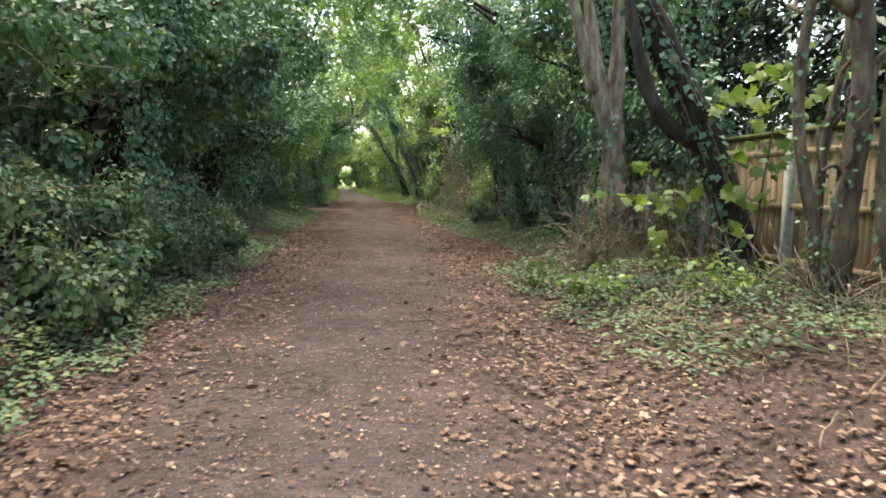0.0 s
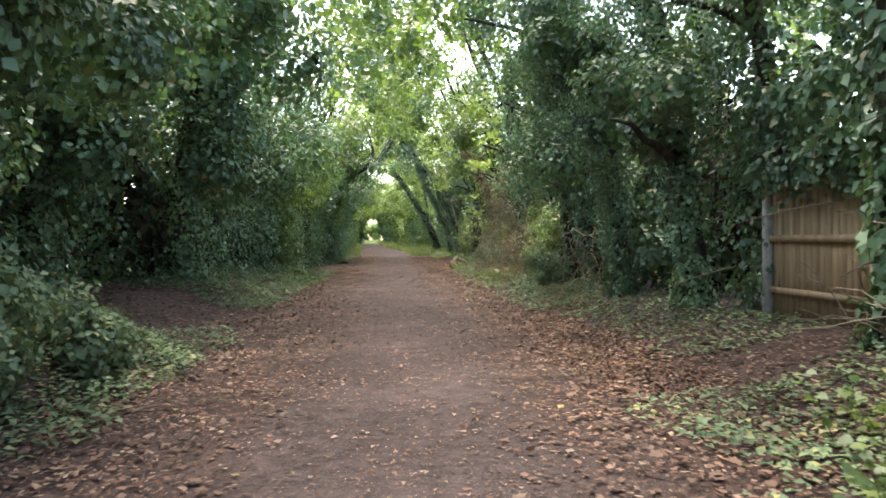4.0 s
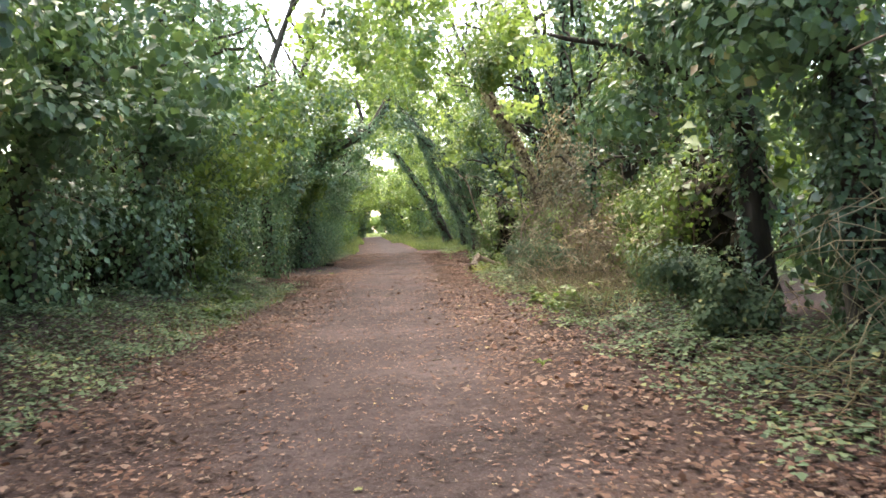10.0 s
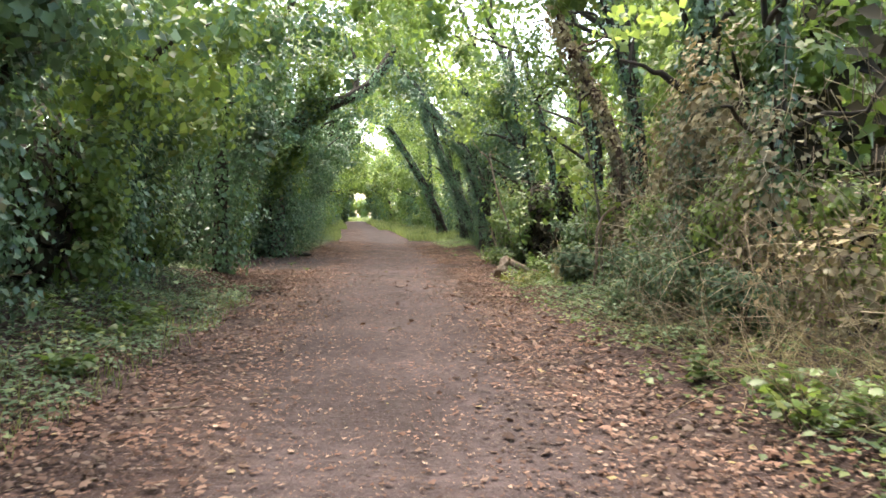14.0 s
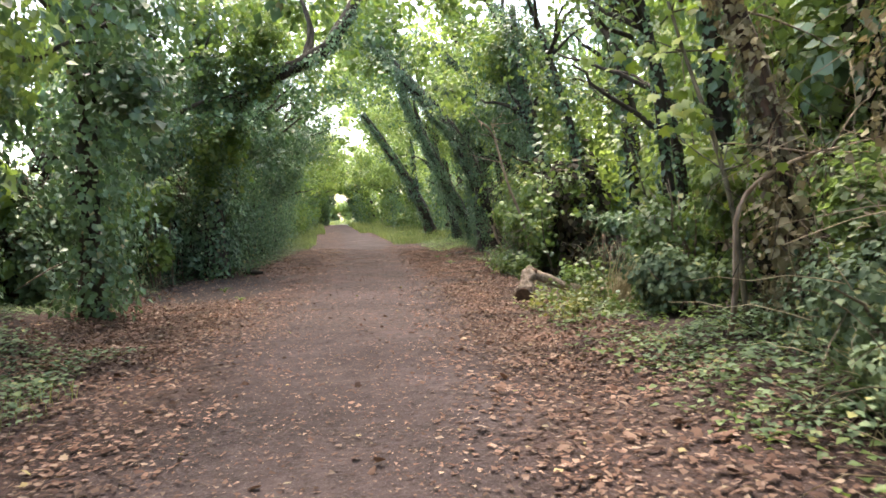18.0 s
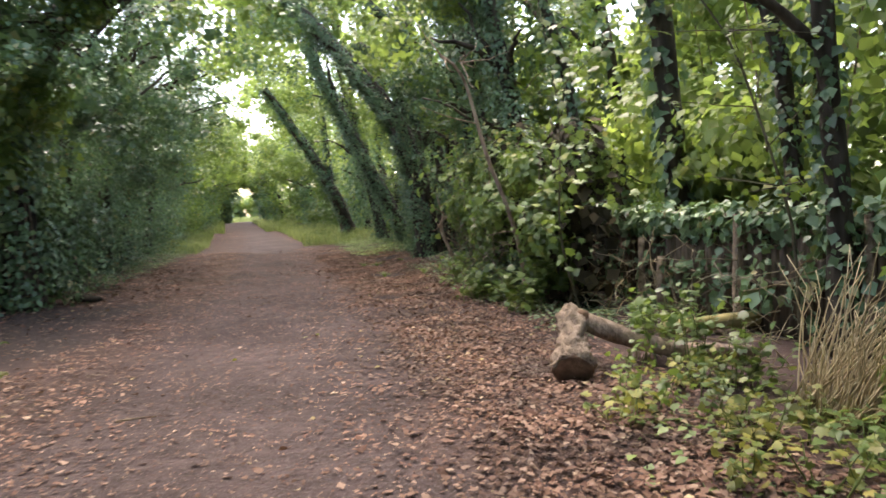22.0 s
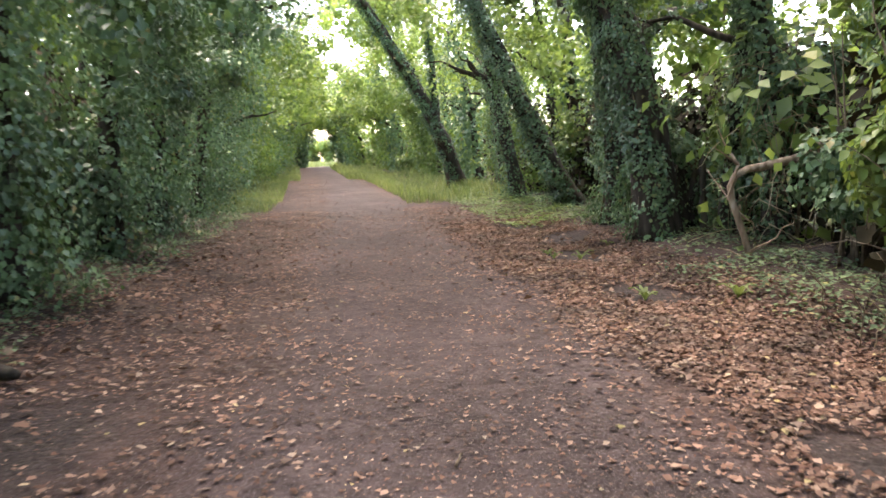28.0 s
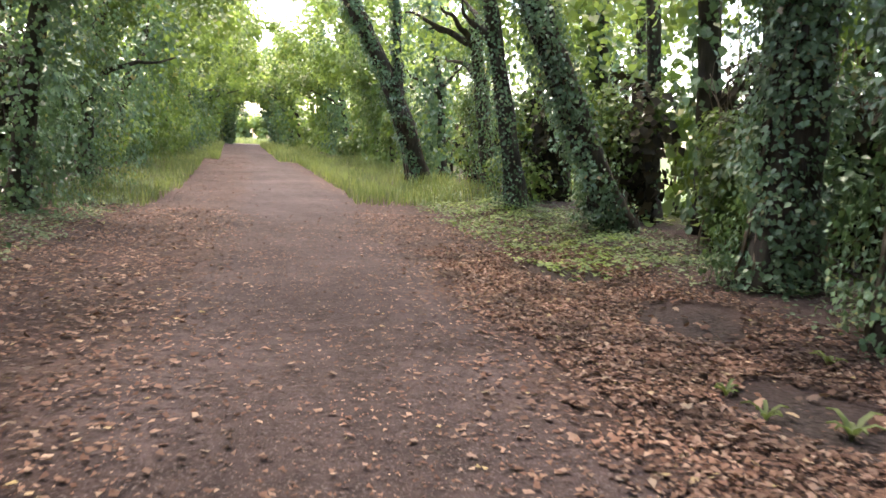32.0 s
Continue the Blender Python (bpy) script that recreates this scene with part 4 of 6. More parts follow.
tree("dead_ivy_tree", "leaning trunk coated in dead reddish-brown ivy", [(4.12, 33.3, 0), (4.0, 33.45, 1.1), (3.85, 33.7, 2.7), (3.4, 33.9, 3.8), (2.97, 34.0, 4.4), (2.75, 34.1, 5.6)], 0.115, ([0.26, 0.22, 0.2, 0.26], 4000), clumps((2.8, 34.2, 6.2), (0.8, 0.8, 0.5), 0.6, 4, 500, rng), [(limb, 0.022) for limb in limbs_of(bent([(3.6, 33.7, 1), (2.9, 34, 5)], 10, 0.1, rng), 3, 0.8, rng)], bark=RED_BARK, ivy_mat=DRY, crown_mat=LIME, ivy_size=0.055, twigs=8)
for x, y, size, mat in ((4.5, 27.4, 0.6, GREEN), (4.2, 29.9, 0.7, LIME), (4.1, 32.6, 0.6, LIME), (4.8, 26.0, 0.9, GREEN), (5.2, 27.6, 0.9, GREEN), (5.1, 29.4, 0.8, LIME), (4.6, 31.8, 0.7, IVY), (4.5, 34.8, 0.8, GREEN), (4.2, 36.2, 0.7, GREEN)):
    shrub("bramble_bush", "tangled bramble and hazel bush with brown stalks showing through", x, y, size, 6000, mat, 0.052, stems=22, tall=1.3, group="bramble bushes")
for x, y in ((5.9, 33.6), (6.4, 35.6), (6.8, 37.6), (5.7, 31.2)):
    shrub("thicket", "tall leafy thicket behind the bramble verge", x, y, 1.2, 4200, GREEN, 0.1, tall=2.3, group="back thickets")
shrub("bush", "compact dark green bush at the path's edge", 3.85, 35.4, 0.55, 7500, GROUND_IVY, 0.052, tall=0.7)
# right: hazel and sycamore saplings past the log
for x, y, size, mat in ((4.2, 42.6, 0.8, GREEN), (4.1, 44.4, 0.8, GREEN), (4.5, 46.8, 0.9, GREEN), (5.2, 48.6, 0.8, IVY), (5.6, 45.5, 0.9, GREEN), (5.8, 51, 0.9, IVY)):
    shrub("hazel_bush", "loose hazel bush with mid-green leaves and thin stems", x, y, size, 6000, mat, 0.066, stems=16, tall=1.7, group="hazel bushes")
# right: ivy trunks in a row further on
arch_r = [(4.38, 52.0, 0), (4.28, 52.0, 1.5), (4.0, 52.1, 3.1), (3.2, 52.4, 4.5), (2.33, 52.55, 5.4), (1.7, 53.0, 6.2), (1.25, 53.6, 7.0), (0.5, 54.0, 8.0)]
tree("arching_tree", "old dark trunk with ragged ivy, arching over the path", arch_r, 0.31, ([0.46, 0.44, 0.4, 0.34, 0.28], 36000), clumps((2.4, 52.8, 7.0), (1.8, 1.6, 0.6), 0.9, 6, 700, rng), limbs_of(bent(arch_r, 12, 0.05, rng), 4, 1.6, rng), crown_mat=GREEN, ivy_size=0.044)
lean_ivy = [(5.05, 58.2, 0), (4.25, 58.1, 1.7), (2.95, 58.0, 4.2), (2.1, 58.0, 5.8), (1.6, 58.0, 7.6)]
tree("leaning_tree", "leaning trunk thickly sleeved in ivy above the verge", lean_ivy, 0.24, ([0.44, 0.42, 0.36, 0.3], 20000), clumps((2.0, 57.8, 7.4), (1.8, 1.8, 0.7), 0.9, 6, 600, rng), limbs_of(bent(lean_ivy, 12, 0.05, rng), 4, 1.8, rng), crown_mat=LIME, ivy_size=0.048)
for x, y, lean, tall, r, w, n in ((5.25, 51.6, 0.1, 6.5, 0.12, 0.22, 2600), (4.62, 54.0, -0.5, 7, 0.32, 0.52, 24000), (4.6, 62, -1.6, 7, 0.2, 0.5, 6000), (5.2, 66, -1.5, 7, 0.2, 0.5, 5000)):
    line = [(x, y, 0), (x + lean * 0.3, y - 0.2, tall * 0.35), (x + lean, y - 0.6, tall)]
    tree("ivy_tree", "upright trunk sheathed in trailing ivy at the verge", line, r, ([w, w * 0.95, w * 0.8, w * 0.7], n), clumps((x + lean * 0.7, y, 5.8), (1.8, 1.8, 1.6), 1.05, 9 if y > 60 else 7, 850, rng) + over_path(y, 2, 400, rng, 5.6, 8), limbs_of(bent(line, 10, 0.1, rng), 5, 2, rng, -0.4), crown_mat=LIME if y > 56 else GREEN, ivy_size=0.045, group="ivy-clad trees")
lean_line = [(4.0, 70.2, 0), (3.75, 69.9, 1.25), (3.2, 69.3, 2.5), (2.4, 68.6, 3.7), (1.83, 68.2, 4.7), (0.9, 67.6, 5.9), (0.2, 67, 7)]
tree("leaning_tree", "dark forked tree leaning out over the path", lean_line, 0.32, ([0.4, 0.36, 0.32, 0.28], 15000), clumps((1.2, 67.5, 6.6), (2, 1.8, 0.8), 1.1, 8, 900, rng), [bent([(3.1, 69, 2.2), (3.0, 68.8, 3.6), (2.8, 68.7, 6)], 8, 0.1, rng)], crown_mat=LIME, ivy_size=0.06)
for x, y, lean, w in ((4.85, 45.4, -0.7, 0.45), (5.15, 47.6, -0.9, 0.4), (5.5, 50.7, -0.8, 0.36)):
    line = [(x, y, 0), (x + lean * 0.2, y, 2.6), (x + lean, y + 0.3, 6.6)]
    tree("ivy_tree", "upright trunk sheathed in trailing ivy at the verge", line, 0.16, ([w * 0.7, w, w * 1.1, w], 9000), clumps((x - 0.3, y + 0.2, 5.2), (1.1, 1.2, 1.2), 0.95, 8, 900, rng), limbs_of(bent(line, 10, 0.1, rng), 4, 1.8, rng, -0.4), crown_mat=IVY, ivy_size=0.05, crown_size=0.07, twigs=6, group="ivy-clad trees")
for x, y, size, mat in ((6.3, 52.8, 1.1, GREEN), (6.1, 54.8, 1.0, IVY), (6.6, 57.6, 1.1, GREEN), (5.6, 56, 0.9, GREEN), (5.7, 60, 1.0, GREEN), (5.6, 64, 1.1, GREEN), (5.6, 69, 1.2, GREEN)):
    shrub("thicket", HEDGE_LABEL, x, y, size, 5000, mat, 0.068, tall=1.4, group="ivy thickets")

# the tunnel further on
for k, y in enumerate(np.arange(72, 112, 4.9)):
    for side in (-1, 1):
        edge = float(np.interp(y, *(LEFT_EDGE if side < 0 else RIGHT_EDGE)))
        x = edge + side * (1.5 + 0.4 * rng.uniform(-1, 1)) + (0.9 if side > 0 and y < 95 else 0)
        lean = -side * rng.uniform(1.0, 2.4)
        line = [(x, y, 0), (x + lean * 0.2, y, 3), (x + lean, y, 7)]
        leaf, n = (0.12, 520) if y < 88 else (0.17, 300)
        tree("tree", "far broadleaf tree arching over the path", line, 0.16, ([0.9, 1.1, 1.0, 0.9], 4200 if y < 88 else 2600), clumps((x + lean * 0.8, y, 5.6), (1.8, 2.4, 1.5), 1.4, 9, n, rng) + over_path(y + 1.5 * side, 3, n * 0.7, rng, 5.6, 9.0, 2.8), limbs_of(bent(line, 10, 0.1, rng), 3, 2.2, rng, -side), crown_mat=LIME if k % 3 else GREEN, ivy_mat=GREEN if k % 3 else IVY, ivy_size=leaf, crown_size=leaf, group="far trees")
        shrub("thicket", "far hedge bush beside the path", edge + side * 1.9, y + 2.4, 1.3, 2400 if y < 88 else 1300, GREEN, leaf * 1.1, stems=3, tall=1.2, group="far bushes")
for x, y, size in ((-5.3, 108, 1.3), (-5.1, 111.5, 1.3), (-0.8, 108, 1.3), (-0.9, 111.5, 1.3), (-5.0, 113.5, 1.2), (-1.0, 113.5, 1.2)):
    shrub("thicket", "dark hedge bush framing the bright end of the tunnel", x, y, size, 2200, IVY, 0.14, stems=3, tall=1.7, group="far bushes")
for x, y in ((-5.4, 110), (-0.6, 110)):
    lean = 2.2 if x < -3 else -2.2
    line = [(x, y, 0), (x + lean * 0.2, y, 3), (x + lean, y, 6)]
    tree("tree", "dark tree arching over the bright end of the tunnel", line, 0.16, ([0.8, 1.0, 1.0, 0.9], 2600), clumps((x + lean * 0.9, y, 5.6), (1.5, 1.4, 1.3), 1.3, 9, 380, rng), limbs_of(bent(line, 10, 0.1, rng), 3, 2.0, rng), crown_mat=GREEN, ivy_size=0.15, crown_size=0.16, group="far trees")

# tall trees behind the right-hand verge
for k, (x, y, lean) in enumerate(((5.9, 27.4, -1.2), (6.0, 32.6, -1.2), (5.4, 36.2, -1.6), (5.2, 38.6, -1.2), (6.3, 40.4, -1.8), (5.6, 44.6, -1.6), (5.6, 48.2, -1.4))):
    line = [(x, y, 0), (x + lean * 0.15, y, 3.2), (x + lean, y + 0.3, 7.5)]
    tree("tree", "tall slim broadleaf tree leaning over the verge", line, 0.11, ([0.18, 0.2, 0.22, 0.2], 1800), clumps((x + lean * 0.9, y, 5.9), (1.8, 1.9, 1.3), 0.95, 9, 880, rng) + over_path(y, 4, 300, rng, 6.5, 9), limbs_of(bent(line, 10, 0.1, rng), 6, 2.0, rng, -0.5), crown_mat=GREEN if 36 < y < 47 or k % 4 == 3 else LIME, crown_size=0.075, group="verge trees")

# fuller crowns behind the last trunks
for x, y, mat in ((6.3, 56.6, GREEN), (6.5, 60.0, LIME), (6.4, 64.0, GREEN), (-6.3, 54.5, IVY), (-6.5, 59.5, IVY)):
    side = np.sign(x)
    line = [(x, y, 0), (x - side * 0.2, y, 3.5), (x - side * 1.0, y + 0.3, 8)]
    tree("tree", "broadleaf tree with a full crown behind the verge", line, 0.15, ([0.25, 0.25, 0.22, 0.2], 1500), clumps((x - side * 0.6, y, 6.0), (1.7, 2.0, 2.0), 1.05, 13, 680, rng), limbs_of(bent(line, 10, 0.1, rng), 5, 2.0, rng), crown_mat=mat, crown_size=0.11, group="verge trees")

# outer belts of wood behind the hedges
for side in (-1, 1):
    for k, y in enumerate(np.arange(-9, 120, 5.2)):
        gap = side > 0 and (36 < y < 50)
        if side > 0 and 6 < y < 19:
            continue
        x = side * (9.0 + 1.4 * rng.uniform(-1, 1)) + float(centre_line(y))
        tall = rng.uniform(6.5, 9.5)
        line = [(x, y, 0), (x, y, tall * 0.5), (x - side * 0.8, y + 0.4, tall)]
        tree("tree", "broadleaf tree standing behind the hedge", line, 0.17, ([0.5, 0.6, 0.5, 0.4], 700), clumps((x - side * 0.5, y, tall * 0.58), (2.4, 2.6, tall * 0.36), 1.5, 9, 460 if side > 0 and 18 < y < 76 else 180, rng), limbs_of(bent(line, 10, 0.1, rng), 4, 2.4, rng), crown_mat=LIME if gap or (k + (side > 0)) % 2 else GREEN, ivy_size=0.15, crown_size=0.12 if side > 0 and 18 < y < 76 else 0.24, group="trees behind the hedges")
        if not gap:
            shrub("thicket", "undergrowth thicket behind the hedge", x - side * 1.6, y + 2.2, 1.4, 800, IVY if side < 0 and k % 3 else GREEN, 0.22, stems=3, tall=1.0, group="back thickets")
for k, (x, y) in enumerate(((8.2, 39), (8.0, 42.5), (8.6, 46), (9.5, 36.5), (8.0, 35.0), (9.0, 48.5), (8.6, 51.5), (10.5, 41))):
    shrub("field_bush", "bright green bush in the field beyond the old fence", x, y, 1.9, 5200, LIME, 0.14, stems=3, tall=2.9, group="field bushes")

for k, (x, y) in enumerate(((11.5, 37), (12.6, 39.6), (11.6, 42), (12.8, 44.4), (11.8, 47), (12.6, 50), (11.0, 34.6), (12.2, 53))):
    line = [(x, y, 0), (x - 0.2, y, 3), (x - 0.5, y + 0.3, 7)]
    tree("field_tree", "sunlit pale green tree at the edge of the field", line, 0.16, None, clumps((x - 0.5, y, 4.4), (1.6, 1.7, 3.4), 1.35, 15, 420, rng), limbs_of(bent(line, 10, 0.1, rng), 4, 1.8, rng), crown_mat=LIME, crown_size=0.16, group="far trees")

# tall thickets close behind both hedges
for k, y in enumerate(np.arange(-5, 68, 2.7)):
    for side in (-1, 1):
        if side > 0 and (y < 15.5 or 23.5 < y < 32 or 36 < y < 47):
            continue
        x = side * (7.0 + 0.5 * rng.uniform(-1, 1)) + float(centre_line(y)) + (1.0 if side > 0 and y > 47 else 0)
        shrub("thicket", "tall shaded thicket behind the hedge", x, y, 1.5, 1000, GREEN if side > 0 and y > 47 else IVY, 0.15 if side < 0 else 0.13, stems=3, tall=2.6, group="back thickets")

# bright trees that close the view at the far end
for x, y in ((-9.5, 169), (-12, 172), (1.5, 171), (3.5, 170)):
    line = [(x, y, 0), (x, y, 4), (x, y, 8)]
    tree("tree", "sunlit pale green tree closing the far end of the path", line, 0.2, None, clumps((x, y, 2.6), (1.8, 1.2, 2.4), 1.6, 16, 420, rng), crown_mat=GREEN, crown_size=0.4, group="far trees")
for x, y in ((-13, 163), (-10.5, 166), (-8, 164.5), (-5.5, 165.5), (-3, 165), (-0.5, 164), (2.5, 166), (5, 163)):
    shrub("far_bush", "pale sunlit bush at the far end of the path", x, y, 1.8, 1800, LIME, 0.36, stems=3, tall=1.4, group="far bushes")

# tall crowns whose tops close the sky over the path
for k, (x, y, lean) in enumerate(((-6.0, 14, 2.6), (6.6, 20, -2.8), (-6.2, 23, 2.6), (6.4, 27.5, -2.6), (-6.0, 30, 2.6), (-5.8, 36, 2.4), (6.2, 38.5, -2.9), (6.4, 43, -2.6), (-5.6, 44.5, 2.8), (-5.6, 50, 3.0), (6.6, 53, -3.0), (6.4, 62, -2.4), (-6.4, 70, 2.4), (5.5, 82, -2.6), (6.4, 58, -2.8), (-6.2, 57, 2.8), (-6.2, 64, 2.6), (6.0, 70, -2.6))):
    line = [(x, y, 0), (x + lean * 0.2, y, 6), (x + lean, y + 0.4, 12)]
    c = float(centre_line(y))
    tree("tall_tree", "tall broadleaf tree with a high pale green crown", line, 0.2, ([0.3, 0.34, 0.3, 0.25], 1200, (0, 0.6)), clumps(((x + lean + c) / 2, y, 10.2), (3.2, 2.2, 2.6), 1.3, 24 if y < 38 else 27, 300, rng), limbs_of(bent(line, 12, 0.1, rng), 6, 2.8, rng), crown_mat=GREEN if y < 60 else LIME, crown_size=0.17, ivy_size=0.12, group="tall trees")

# unseen trees behind the start of the walk, added to shade its first metres
for x, y, lean in ((-3.6, -3.6, 0.8), (4.0, -5.2, -0.4), (-3.5, -7.5, 0.9), (3.3, -7, -0.9), (-3.4, -11.5, 0.9), (3.4, -11.5, -0.9)):
    line = [(x, y, 0), (x + lean * 0.2, y, 3), (x + lean, y, 7)]
    tree("ivy_tree", IVY_LABEL, line, 0.16, ([0.8, 0.9, 0.9, 0.8], 1500), clumps((x + lean, y, 5.4), (1.8, 2.0, 1.4), 1.2, 9, 260, rng) + over_path(y, 6, 260, rng, 4.8, 8), limbs_of(bent(line, 10, 0.1, rng), 3, 2.0, rng), crown_mat=GREEN, crown_size=0.2, ivy_size=0.2, group="ivy-clad trees")

# ---- fallen leaves ----
def litter(count, rng, low=0.022, high=0.075, centre=0.07, start=-3, end=62):
    y = rng.uniform(start, end, count)
    le, re = np.interp(y, *LEFT_EDGE) - np.interp(y, [15, 17, 22, 25], [0.7, 3.2, 3.2, 0.9]), np.interp(y, *RIGHT_EDGE) + np.interp(y, [11, 14], [2.2, 0.9])
    u = rng.uniform(0, 1, count)
    x = le + (re - le) * u
    c = centre_line(y) + 0.15
    d = np.abs(x - c) / 3.0
    patch = 0.5 + 0.5 * np.sin(x * 1.9 + y * 0.7) * np.sin(y * 0.43 - x * 0.6)
    keep = rng.uniform(0, 1, count) < np.clip(centre + 1.15 * smooth01((d - 0.12) / 0.5) * (0.7 + 0.3 * patch), 0, 1)
    keep &= ~((x < -1.5 + 0.25 * np.sin(y * 2.1)) & (y > 40.6) & (y < 46.2) & (rng.uniform(0, 1, count) > 0.22))
    for cx, cy, r in DUG:
        keep &= ((x - cx) / r) ** 2 + ((y - cy) / (r * 1.5)) ** 2 + 0.3 * np.sin(x * 7 + y * 5) > 1
    x, y = x[keep], y[keep]
    z = height(x, y) + 0.022 + rng.uniform(0, 0.02, len(x))
    n = len(x)
    normals = unit(rng.normal(size=(n, 3)) * 0.12 + [0, 0, 1])
    ax = rng.normal(size=(n, 3))
    ax = unit(ax - normals * (ax * normals).sum(1, keepdims=True))
    side = np.cross(normals, ax)
    length = (rng.uniform(low, high, n))[:, None]
    curl = rng.uniform(-0.15, 0.25, n)[:, None] * length
    p = np.stack([x, y, z], 1)
    wide = rng.uniform(0.18, 0.5, (n, 2))
    slip = rng.uniform(-0.3, 0.3, (n, 2))
    verts = np.stack([p - ax * length * 0.5 + normals * curl, p + side * length * wide[:, :1] + ax * length * slip[:, :1] + normals * curl * 0.8, p + ax * length * 0.5 + normals * curl * 0.5, p - side * length * wide[:, 1:] + ax * length * slip[:, 1:] - normals * curl * 0.3], 1).reshape(-1, 3)
    k = 4 * np.arange(n)[:, None]
    return verts, [np.concatenate([k + [0, 3, 2], k + [0, 2, 1]])]


def crumbs(count, rng):
    """Torn scraps of leaf, bark and grit, one small face each."""
    y = rng.uniform(-3, 60, count)
    x = centre_line(y) + 0.15 + rng.normal(size=count) * 1.25
    p = np.stack([x, y, height(x, y) + 0.026 + rng.uniform(0, 0.008, count)], 1)
    a = rng.uniform(0, 6.28, count)
    r = (0.006 + 0.016 * rng.uniform(0, 1, count) ** 2)[:, None]
    corners = []
    for k in range(3):
        b = a + k * 2.09 + rng.uniform(-0.5, 0.5, count)
        corners.append(p + np.stack([np.cos(b), np.sin(b), rng.uniform(-0.3, 0.5, count)], 1) * r)
    return np.stack(corners, 1).reshape(-1, 3), [3 * np.arange(count)[:, None] + [0, 1, 2]]


tagged(piece("leaf_crumbs", crumbs(85000, np.random.default_rng(12)), LITTER), "crumbled bits of dead leaf and bark on the path", "leaf crumbs", kind="stuff")
tagged(piece("fallen_leaves", litter(195000, np.random.default_rng(11), 0.022, 0.068, 0.06), LITTER), "dry brown and tan fallen leaves drifted along both sides of the path", "fallen leaves", kind="stuff")


tagged(piece("fallen_leaves", litter(9000, np.random.default_rng(15), 0.03, 0.07, 0.05, 62, 84), LITTER), "brown leaves thinly strewn on the far path", "fallen leaves", kind="stuff")


def drift(x0, x1, y0, y1, count, rng):
    """A deeper drift of leaves against a bank."""
    x, y = rng.uniform(x0, x1, count), rng.uniform(y0, y1, count)
    x = x + centre_line(y) - centre_line(np.full(count, (y0 + y1) / 2)) + 0.2 * np.sin(y * 1.7)
    keep = rng.uniform(0, 1, count) < smooth01(np.minimum(x - x.min(), x.max() - x) / 0.9) * smooth01(np.minimum(y - y0, y1 - y) / 1.5)
    for cx, cy, r in DUG:
        keep &= ((x - cx) / r) ** 2 + ((y - cy) / (r * 1.5)) ** 2 + 0.3 * np.sin(x * 7 + y * 5) > 1
    x, y = x[keep], y[keep]
    p = np.stack([x, y, height(x, y) + 0.035 + rng.uniform(0, 0.03, len(x))], 1)
    return leaves(p, np.tile([0, 0, 1.4], (len(x), 1)), 0.048, rng, droop=0.0, spread=0.9, width=0.36, flat=0.3)


for x0, x1, y0, y1, n in ((1.6, 4.1, 43, 58, 34000), (1.5, 3.3, 33, 43, 12000), (-4.0, -1.4, 34, 41, 14000), (1.9, 3.2, 12, 20, 9000)):
    tagged(piece("fallen_leaves", drift(x0, x1, y0, y1, n, np.random.default_rng(n)), LITTER), "thick drift of curled reddish-brown leaves on the bank", "fallen leaves", kind="stuff")


def lobed_litter(count, rng):
    y = rng.uniform(-2, 56, count)
    side = np.where(rng.uniform(0, 1, count) < 0.5, -1, 1)
    edge = np.where(side < 0, np.interp(y, *LEFT_EDGE), np.interp(y, *RIGHT_EDGE))
    x = edge - side * np.abs(rng.normal(size=count)) * 0.8 + side * 0.3
    p = np.stack([x, y, height(x, y) + 0.035 + rng.uniform(0, 0.015, count)], 1)
    return lobed_leaves(p, np.tile([0, 0, 1.3], (count, 1)), 0.06, rng)


tagged(piece("fallen_leaves", lobed_litter(5000, np.random.default_rng(14)), LITTER), "curled lobed leaves lying among the smaller litter", "fallen leaves", kind="stuff")

# ---- ground cover ----
def cover(x0, x1, y0, y1, count, size, rng, lift=0.12, fade=0.5):
    y = rng.uniform(y0, y1, count)
    x = rng.uniform(x0, x1, count)
    edge = np.minimum(np.minimum(x - x0, x1 - x), np.minimum(y - y0, y1 - y)) / fade
    keep = rng.uniform(0, 1, count) < np.clip(edge + 0.25 * np.sin(x * 5 + y * 3), 0, 1)
    x, y = x[keep], y[keep]
    tuft = 0.5 + 0.5 * np.sin(x * 3.1 + y * 1.3) * np.sin(y * 2.7 - x)
    z = height(x, y) + 0.02 + lift * tuft * rng.uniform(0, 1, len(x))
    return leaves(np.stack([x, y, z], 1), np.tile([0, 0, 1.0], (len(x), 1)), size, rng, droop=0.1, spread=0.7, flat=0.6)


